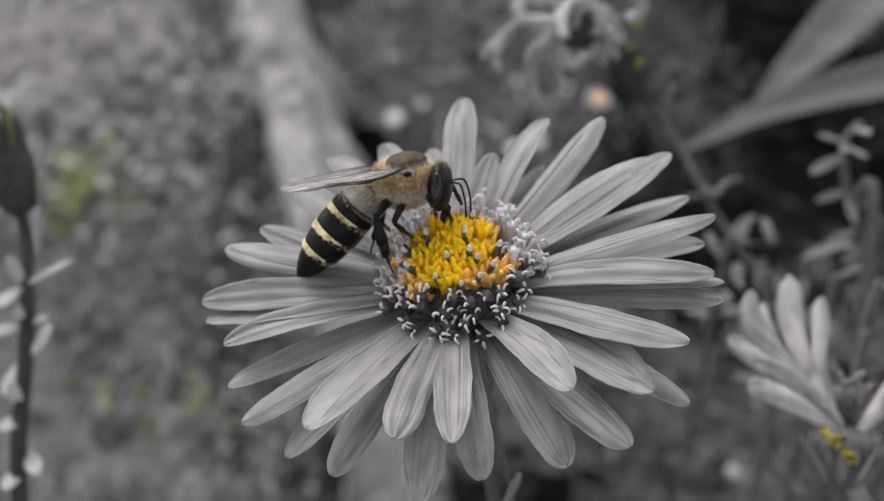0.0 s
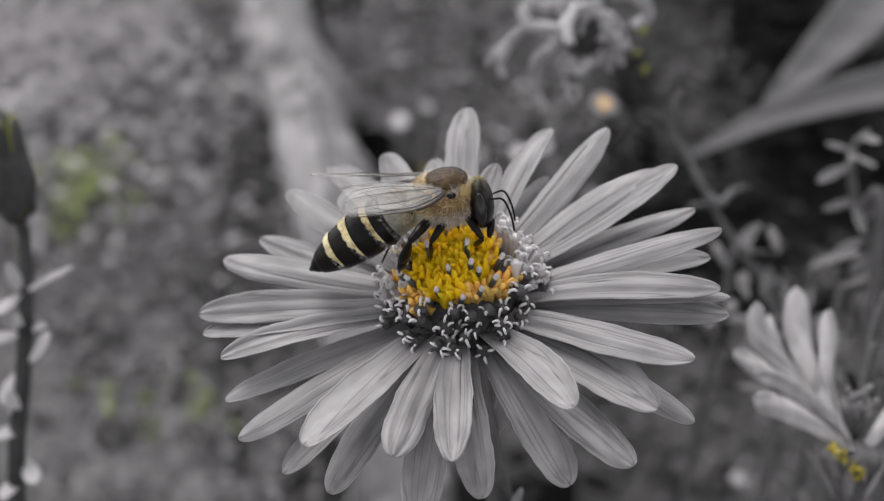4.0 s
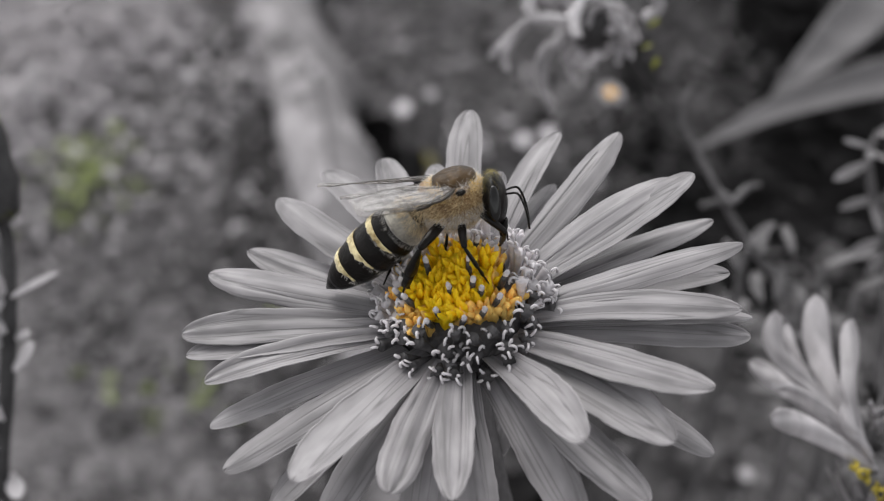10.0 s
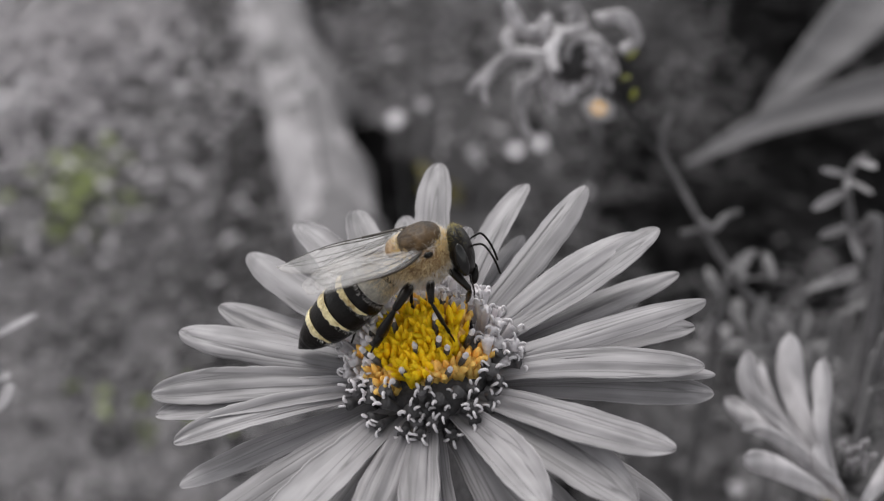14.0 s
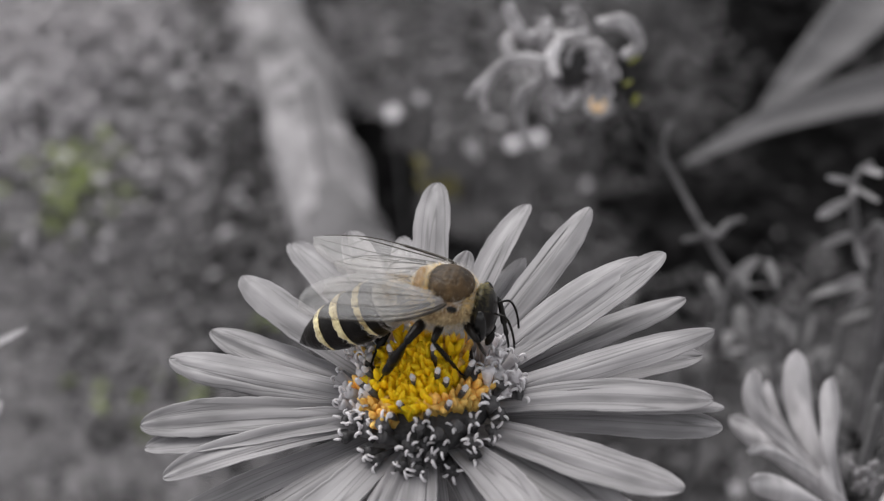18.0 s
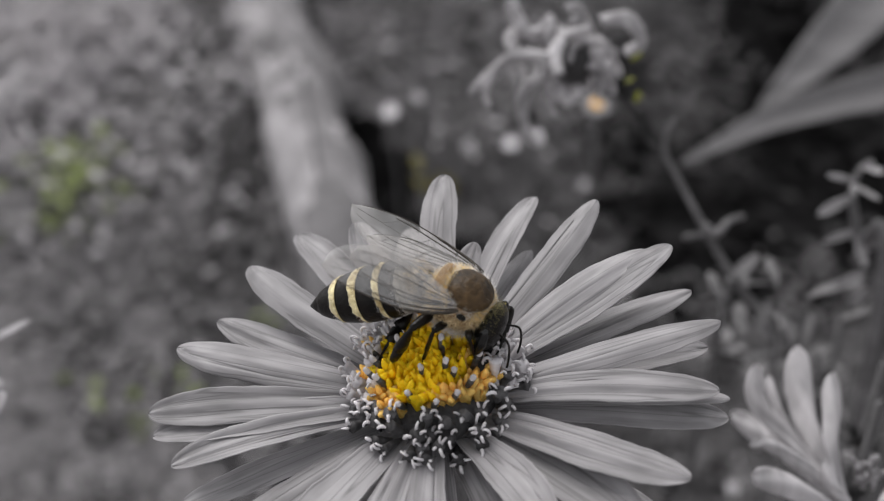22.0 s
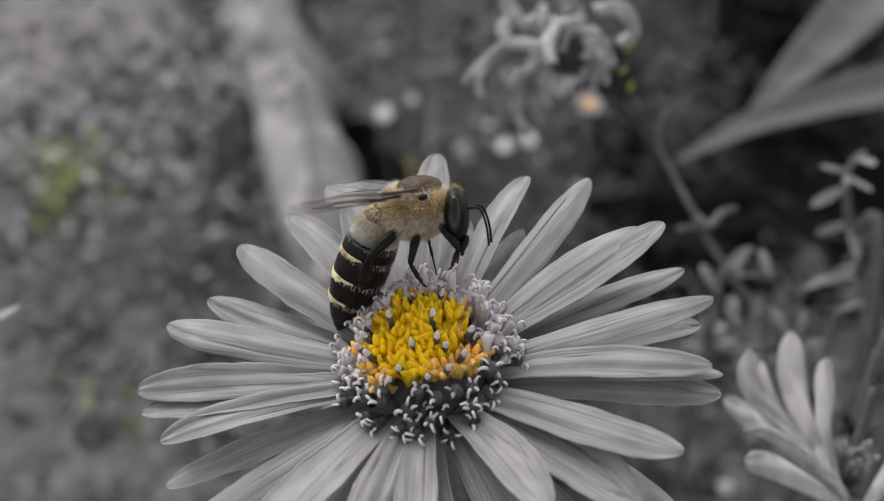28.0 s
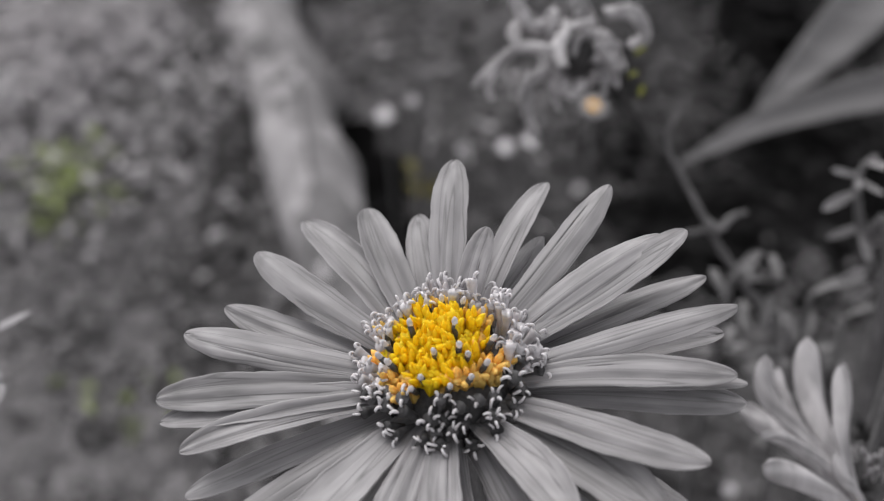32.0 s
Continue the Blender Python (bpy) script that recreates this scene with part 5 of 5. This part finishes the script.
            if leg == "hind":
                v, f = tube([(0, 0, 0), (q * .08, 0, 0), (q * .3, 0, 0), (q * .43, 0, 0), (q * .45, 0, 0), (q * .47, 0, 0), (q * .66, 0, 0), (q * .69, 0, 0), (q * .8, 0, 0), (q, 0, -0.15 * BM)], [r * BM for r in (.16, .3, .52, .60, .26, .50, .44, .14, .11, .07)], 10)
            else:
                v, f = tube([(0, 0, 0), (q * .1, 0, 0), (q * .45, 0, 0), (q * .48, 0, 0), (q * .66, 0, 0), (q * .69, 0, 0), (q * .85, 0, 0), (q, 0, -0.15 * BM)], [r * BM for r in (.12, .18, .22, .13, .17, .09, .08, .05)], 8)
            v = [Vector((p.x, p.y * 0.62, p.z)) for p in v]
            sh = part("shin", mesh_of("shin", v, f, M_BLACK), le, "", pose(k, 0, 0))
            parts[leg, side], parts[leg, side, "shin"] = le, sh
    return ob, parts


# time, place, turn of the thorax; turn of the abdomen (yaw, pitch), pitch of the head, how far it and the antennae are raised
BEE_ROWS = [
    (0, pose(-0.00220, 0.06408, 0.40921, -19.2, -13.6, -8.5), 10, -40, 12, 0),
    (1, pose(-0.00207, 0.06356, 0.40911, -19.2, -10.1, -3.3), -12, -40, 12, 0),
    (1.5, pose(-0.00070, 0.06380, 0.40988, -13.2, -10.3, -7.6), 1, -36, 7, 0),
    (2, pose(-0.00038, 0.06422, 0.41002, -10.7, -15.0, -0.1), 0, -28, 2, 0),
    (3, pose(0.00050, 0.06324, 0.40993, -10.4, -8.1, -4.6), 7, -28, 2, 0),
    (5.5, pose(0.00019, 0.06216, 0.40964, -11.0, -14.3, 0.1), -7, -24, 2, 0),
    (6, pose(-0.00012, 0.06266, 0.40971, -11.0, -14.0, -0.2), -7, -29, 2, 0),
    (7, pose(0.00038, 0.06291, 0.40984, -11.2, -17.4, 2.1), -6, -24, 7, 0),
    (8, pose(0.00076, 0.06329, 0.40998, -14.4, -19.1, 3.5), -9, -22, 12, 0),
    (9, pose(0.00132, 0.06309, 0.41001, -17.4, -18.1, 2.8), -11, -21, 12, 0),
    (10, pose(0.00106, 0.06333, 0.41003, -17.7, -17.8, 2.8), -11, -25, 12, 0),
    (11, pose(0.00107, 0.06284, 0.40992, -16.8, -23.4, -16.0), 2, -21, 12, 0),
    (12, pose(0.00101, 0.06276, 0.40989, -16.7, -19.6, -11.0), -5, -24, 12, 0),
    (13, pose(0.00118, 0.06274, 0.40992, -17.6, -26.3, -9.4), 3, -17, 7, 0),
    (14, pose(0.00114, 0.06360, 0.41010, -7.6, -21.9, 5.5), -5, -23, 7, 0),
    (14.5, pose(0.00216, 0.06237, 0.40997, -0.6, -11.0, -2.3), -6, -24, 2, 0),
    (16.5, pose(0.00219, 0.06205, 0.40991, 1.4, -5.3, -8.0), -3, -31, 2, 0),
    (17, pose(0.00212, 0.06215, 0.40992, 1.4, -11.1, -14.7), 10, -24, 2, 0),
    (18, pose(0.00290, 0.06284, 0.40961, 4.1, 2.2, -11.8), 5, -36, -3, 0),
    (19, pose(0.00341, 0.06128, 0.40876, 8.2, 20.2, -27), 11, -41, -3, 0),
    (20, pose(0.00334, 0.06156, 0.40881, 7.5, 23.1, -29.9), 14, -38, -3, 0),
    (21, pose(0.00351, 0.06206, 0.40895, 6.4, 26.7, -34.1), 25, -43, -3, 0),
    (22, pose(0.00345, 0.06232, 0.40900, 5.3, 19.8, -26.7), 18, -42, -3, 0),
    (22.6, pose(0.00333, 0.06183, 0.40945, 2.8, 6.4, -22.6), 7, -33, -3, 0),
    (23, pose(0.00276, 0.06294, 0.41070, -5.1, -11.2, -2.6), -11, -27, -8, 0.5),
    (23.5, pose(0.00272, 0.06357, 0.41239, -5.7, -18.9, 24.7), -16, -29, -14, 1),
    (24, pose(0.00230, 0.06364, 0.41234, -3.0, -18.4, 24.1), -14, -34, -14, 1),
    (24.5, pose(0.00158, 0.06414, 0.41235, -3.4, -18.0, 31.9), -9, -30, -14, 1),
    (25, pose(0.00122, 0.06478, 0.41244, -9.8, -23.8, 37.0), -20, -30, -14, 1),
    (25.5, pose(0.00209, 0.06558, 0.41275, -21.6, -14.0, 34.2), 24, 12, -14, 1),
    (27.5, pose(0.00196, 0.06436, 0.41142, -28.7, -11.5, -12.5), 2, -29, 7, 0),
    (28, pose(0.00104, 0.06601, 0.41166, -28.8, -11.2, -2.9), -26, -55, 7, 0),
    (28.5, pose(0.00024, 0.06642, 0.41215, -18.7, -25.8, 7.6), -8, -17, -8, 0.5),
    (28.8, pose(-0.00085, 0.06705, 0.41325, -6.8, -27.8, 33.7), -3, -26, -14, 1),
    (29, pose(-0.00115, 0.06775, 0.41410, -4.8, -30.0, 49.9), -6, -30, -14, 1),
    (29.2, pose(-0.00053, 0.06949, 0.41609, -6.3, -13.1, 51.3), -23, -49, -14, 1),
    (29.4, pose(0.00036, 0.07166, 0.41891, -9.1, -20.9, 56.9), -36, -46, -14, 1),
    (29.5, pose(0.00053, 0.07274, 0.42030, -11.2, -14.1, 59.1), -48, -53, -14, 1),
    (29.6, pose(0.00087, 0.07412, 0.42240, -11.5, -13.3, 59.7), -54, -57, -14, 1),
    (29.8, pose(0.00165, 0.07769, 0.42802, -11.5, -13.3, 59.7), -54, -57, -14, 1),
    (30.1, pose(0.00478, 0.09197, 0.45049, -11.5, -13.3, 59.7), -54, -57, -14, 1),
    (30.5, pose(0.00792, 0.10625, 0.47297, -11.5, -13.3, 59.7), -54, -57, -14, 1),
    (32, pose(0.01967, 0.15980, 0.55726, -11.5, -13.3, 59.7), -54, -57, -14, 1),
]

# time; roll, rise and sweep in degrees of the left and of the right wings
WINGS = [
    (0, (-19, -5, -4), (-10, 3, 57)), (1, (-19, -3, 5), (-16, 6, 54)), (2, (-20, 4, -4), (-22, 8, 53)), (3, (-20, 5, 0), (-30, 9, 60)),
    (6, (-20, 5, 6), (-36, 10, 58)), (8, (-21, 3, 15), (-32, 9, 59)), (10, (-21, 6, 17), (-30, 11, 66)), (11, (-20, 7, -3), (-32, 9, 66)),
    (13, (-21, 12, -5), (-32, 9, 62)), (14, (-4, 7, 2), (-19, 19, 56)), (14.5, (-1, 8, 7), (-19, 12, 43)), (17, (-1, 12, 3), (-20, 15, 45)),
    (18, (0, -2, 12), (-22, 14, 41)), (19, (-14, -1, 5), (-10, 14, 39)), (21, (1, -6, 5), (-23, 17, 42)), (22.5, (0, -2, 6), (-23, 17, 42)),
    (23, (-2, 13, 20), (-24, 16, 48)), (24, (3, -1, 25), (3, 11, 44)), (25, (16, 17, 32), (38, 12, 32)), (25.5, (-18, 12, 28), (15, 12, 30)),
    (27.5, (17, 4, 29), (0, 13, 72)), (28, (13, 5, 45), (7, 3, 59)), (28.2, (13, 5, 45), (7, 3, 59)), (28.4, (-20, 8, 46), (30, 8, 50)),
]

# where the feet stand on the flower, in mm: times from which each stand holds
STANDS = [
    (0.0, {("hind", "right"): (-3.0, 59.8, 403.7), ("hind", "left"): (-4.7, 61.9, 403.9), ("middle", "right"): (-1.4, 62.8, 404.6), ("middle", "left"): (0.8, 63.2, 405.0), ("front", "right"): (1.5, 63.4, 405.1), ("front", "left"): (2.7, 63.8, 405.4)}),
    (2.5, {("hind", "right"): (-2.9, 60.6, 403.9), ("hind", "left"): (-4.1, 62.3, 404.1), ("middle", "right"): (-0.4, 61.8, 404.5), ("middle", "left"): (1.8, 63.0, 405.1), ("front", "right"): (2.3, 62.8, 405.1), ("front", "left"): (3.8, 63.3, 405.4)}),
    (6.5, {("hind", "right"): (-2.3, 60.1, 403.9), ("hind", "left"): (-3.5, 61.7, 404.0), ("middle", "right"): (3.7, 60.3, 404.8), ("middle", "left"): (0.6, 62.7, 404.9), ("front", "right"): (4.3, 63.7, 405.6), ("front", "left"): (5.0, 64.1, 405.8)}),
    (15.5, {("hind", "right"): (-1.4, 60.5, 404.1), ("hind", "left"): (-2.0, 62.0, 404.3), ("middle", "right"): (4.2, 60.2, 404.8), ("middle", "left"): (3.3, 61.7, 405.0), ("front", "right"): (5.6, 61.6, 405.3), ("front", "left"): (7.1, 61.8, 405.6)}),
    (18.6, {("hind", "right"): (-1.3, 60.7, 404.1), ("hind", "left"): (-2.0, 61.6, 404.2), ("middle", "right"): (0.8, 60.4, 404.4), ("middle", "left"): (2.0, 61.0, 404.7), ("front", "right"): (4.4, 60.7, 405.0), ("front", "left"): (5.7, 60.7, 405.2)}),
    (22.8, {("hind", "right"): (-1.8, 60.5, 404.0), ("hind", "left"): (-1.5, 61.6, 404.3), ("middle", "right"): (3.2, 61.4, 404.9), ("middle", "left"): (2.7, 62.8, 405.2), ("front", "right"): (5.4, 64.4, 410.4), ("front", "left"): (5.9, 64.2, 410.9)}),
    (24.7, {("hind", "right"): (-1.5, 60.5, 404.1), ("hind", "left"): (-1.2, 61.7, 404.4), ("middle", "right"): (4.0, 61.6, 405.1), ("middle", "left"): (3.6, 63.3, 405.4), ("front", "right"): (4.7, 64.4, 411.8), ("front", "left"): (5.3, 64.8, 412.0)}),
    (25.4, {("hind", "right"): (-0.2, 62.9, 404.8), ("hind", "left"): (-1.8, 62.9, 404.5), ("middle", "right"): (4.4, 62.6, 405.4), ("middle", "left"): (4.0, 63.2, 405.5), ("front", "right"): (6.2, 65.1, 412.2), ("front", "left"): (6.8, 65.3, 412.3)}),
    (27.0, {("hind", "right"): (-2.5, 64.4, 405.0), ("hind", "left"): (-2.0, 65.0, 405.2), ("middle", "right"): (1.8, 64.8, 405.7), ("middle", "left"): (2.5, 65.9, 406.0), ("front", "right"): (3.3, 64.8, 407.1), ("front", "left"): (3.9, 65.3, 407.3)}),
]
TRAIL = {"hind": (-3.4, 1.2, -5.6), "middle": (-1.6, 1.6, -5.0), "front": (1.6, 1.0, -3.6)}


def limb(hip, foot, upper, lower, out):
    """The turns of thigh and shin that bring the foot to its place, the knee bent outwards."""
    d = foot - hip
    reach = min(max(d.length, abs(upper - lower) * 1.05), (upper + lower) * 0.995)
    way = d.normalized()
    c = (upper ** 2 + reach ** 2 - lower ** 2) / (2 * upper * reach)
    a = math.acos(max(-1, min(1, c)))
    pole = (out - way * out.dot(way)).normalized()
    knee = way * math.cos(a) * upper + pole * math.sin(a) * upper
    thigh = frame_of(hip, knee, pole)
    shin = frame_of(hip + knee, way * reach - knee, pole)
    return thigh, thigh.inverted() @ shin


def motions():
    ob, parts = bee()
    rows = []
    legs = {k: ([], []) for k in LIMB for k in ((k, "left"), (k, "right"))}
    ab, hd, feel = [], [], {1: [], -1: []}
    wings = {"left": [(t, *q) for t, q, _ in WINGS], "right": [(t, *q) for t, _, q in WINGS]}
    for t, m, yaw, pitch, nod, up in BEE_ROWS:
        rows.append((t, m))
        ab.append((t, pose(-1.92 * BM, 0, -0.25 * BM, 0, pitch, yaw)))
        hd.append((t, pose((2.42 + 0.1 * up) * BM, 0, (-1.05 + 0.6 * up) * BM, 0, nod, 0)))
        for s in (1, -1):
            feel[s].append((t, pose(0.55 * BM, s * 0.35 * BM, 0.30 * BM, 0, (-62 if s < 0 else -75) * up, (4 * s - 10) * up)))
        inv = m.inverted()
        stand = [s for s in STANDS if s[0] <= t][-1][1]
        for (leg, side), (a, b) in legs.items():
            s = 1 if side == "left" else -1
            x, y, z = HIPS[leg]
            hip = Vector((x, s * y, z)) * BM
            if t < 28.7:
                foot = inv @ (Vector(stand[leg, side]) * MM)
            else:
                q = TRAIL[leg]
                foot = Vector((q[0], s * q[1], q[2])) * BM
            th, sh = limb(hip, foot, LIMB[leg][0] * BM, LIMB[leg][1] * BM, Vector(((-0.15 if leg != "front" else 0.5), s * 0.9, 0.25)))
            a.append((t, th))
            b.append((t, sh))
    # the wings beat from the start of the flight
    for k in range(853, 910):
        for side in wings:
            wings[side].append((k / 30, (-48 if side == "left" else 60) + (0, 42, 0, -42)[k % 4], 12, 46))
    for side in wings:
        wings[side].append((32.0, -48 if side == "left" else 60, 12, 46))
    walk(ob, rows)
    walk(parts["abdomen"], ab)
    walk(parts["head"], hd)
    for s in feel:
        walk(parts["antenna", s], feel[s])
    for key, (a, b) in legs.items():
        walk(parts[key], a)
        walk(parts[(*key, "shin")], b)
    for side, s in (("left", 1), ("right", -1)):
        root = WING_ROOT[side]
        walk(parts["fore", side], [(t, Matrix.Translation(root) @ pose(0, 0, 0, s * roll, rise, -s * sweep)) for t, roll, rise, sweep in wings[side]])
        walk(parts["back", side], [(t, Matrix.Translation(root + Vector((-0.9, -s * 0.05, -0.2)) * BM) @ pose(0, 0, 0, s * roll, rise - 2, -s * (sweep - 12))) for t, roll, rise, sweep in wings[side]])


# ---- the place ----
ground()
branch()
on_branch = lambda x, y: abs(x + 0.172 - (1.08 - y) * 0.23) < 0.03 and y > 0.4
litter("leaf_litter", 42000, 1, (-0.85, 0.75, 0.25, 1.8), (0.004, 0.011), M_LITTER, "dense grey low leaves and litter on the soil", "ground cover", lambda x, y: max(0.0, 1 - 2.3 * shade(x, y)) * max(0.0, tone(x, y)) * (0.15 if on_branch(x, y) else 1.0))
litter("dim_leaf_litter", 10000, 12, (-0.5, 0.60, 0.30, 1.7), (0.006, 0.018), M_LITTER_SHADED, "grey low leaves coloured dark for the shade of the plants", "ground cover", lambda x, y: max(0.0, 1 - 2.3 * shade(x, y)) * min(1.0, max(0.0, 1.1 - tone(x, y))) * (0.1 if on_branch(x, y) else 1.0))
litter("dark_leaf_litter", 1500, 2, (-0.7, 0.8, 0.25, 1.7), (0.014, 0.040), M_LITTER_SHADE_BLACK, "dead leaves coloured near black for deep shade", "leaf litter", lambda x, y: (0.05 + 0.7 * shade(x, y)) * (0.05 if abs(x + 0.04) < 0.07 and 0.55 < y < 0.86 else 1.0), 0.012)
litter("far_grass", 40000, 7, (-0.85, 0.12, 0.55, 1.8), (0.005, 0.015), M_GRASS, "pale thin grass farther back in the bed", "grass", lambda x, y: max(0.0, 1 - 1.3 * shade(x, y)) * min(1.0, max(0.03, (-x - 0.12) * 3.6)) * min(1.0, max(0.0, (y - 0.54) / 0.42)) ** 1.25 * (0.55 + 0.45 * noise.noise(Vector((x * 11, y * 6, 8)))), 0.05)
litter("green_weed", 80, 3, (-0.37, -0.17, 0.58, 0.88), (0.010, 0.022), M_GREEN, "small patch of yellow-green weed", "weed", lambda x, y: math.exp(-(((x + 0.252) / 0.026) ** 2 + ((y - 0.685) / 0.038) ** 2)), 0.05)
litter("green_weed", 16, 4, (-0.25, -0.08, 0.40, 0.55), (0.010, 0.020), M_GREEN, "thin patch of dull green weed", "weed", lambda x, y: math.exp(-(((x + 0.167) / 0.03) ** 2 + ((y - 0.465) / 0.03) ** 2)), 0.03)
litter("green_weed", 4, 14, (-0.13, -0.09, 0.52, 0.58), (0.007, 0.012), M_GREEN, "few bright green weed leaves", "weed", lambda x, y: math.exp(-(((x + 0.108) / 0.005) ** 2 + ((y - 0.549) / 0.006) ** 2)), 0.02)
litter("golden_weed", 5, 6, (-0.04, 0.02, 0.68, 0.76), (0.018, 0.034), M_GOLDLEAF, "few dull golden leaves beside the branch", "weed", lambda x, y: math.exp(-(((x + 0.010) / 0.007) ** 2 + ((y - 0.718) / 0.014) ** 2)), 0.02)
long_leaves()
withered()
side_bloom()
bud_stalk()
sprig("leafy_shoot", [(58.1, 134.6, 374.5), (56.9, 132.7, 371.7), (58.4, 130.5, 365.2), (61.4, 126.0, 355.4), (72, 126, 200), (74, 124, -30)], RIGHT_LEAVES, M_LEAF, M_LEAF_MID, "shoot with a few pale narrow leaves near its tip")
sprig("leafy_shoot", [(60.3, 134.7, 364.2), (61.7, 131.1, 357.3), (64.2, 128.1, 349.7), (70, 124, 200), (70, 122, -30)], DIM_LEAVES, M_STEM, M_LEAF_MID, "dim shoot with narrow grey leaves")
for i, (b, t, c, s, m, sp) in enumerate((((58, 118, -30), (59.4, 131.5, 351.0), 30, 6, M_LEAF, 0.10), ((44, 142, -30), (44.6, 138.1, 353.1), 26, 4.5, M_LEAF_MID, 0.03), ((52, 138, -30), (57.4, 139.8, 348.7), 22, 8, M_LEAF, 0.06), ((48, 110, -30), (48.7, 94.7, 377.1), 50, 3.5, M_BUD, 0.08), ((50, 104, -30), (46.6, 90.0, 373.8), 40, 3.5, M_BUD, 0.08), ((51, 100, -30), (48.5, 95.2, 374.4), 16, 2.5, M_LEAF_MID, 0.04))):
    shoot(b, t, c, s, i, m, {M_BUD: "dark leafy shoot beside the half-open aster"}.get(m, "dim grey-leaved aster shoot"), sp)
small_flower((50.6, 312.3, 287.8), 9, M_LEAF_PALE, "small_daisy", "small pale daisy with an orange centre", M_ORANGE, 1, 0.20)
for i, (x, y, z, s) in enumerate(((-23.8, 597.6, 130, 10), (44.1, 560.4, 130, 9), (58.8, 567.9, 130, 9), (-79.2, 648.3, 130, 8), (-155.8, 640.6, 130, 9), (21.1, 558.5, 130, 8), (-7.6, 615.0, 130, 8), (-302, 764.7, 69.6, 13), (-309, 780, 62, 12), (-296, 752, 60, 11), (-313, 756, 58, 10), (85, 228.4, 212, 4.5))):
    small_flower((x, y, z), s, M_DAISY if i < 3 else M_PALE, "white_flower", "small white flower among low leaves" if i < 3 else "small pale flower among low leaves", M_DAISY if i < 3 else M_PALE, 10 + i)
aster()
motions()
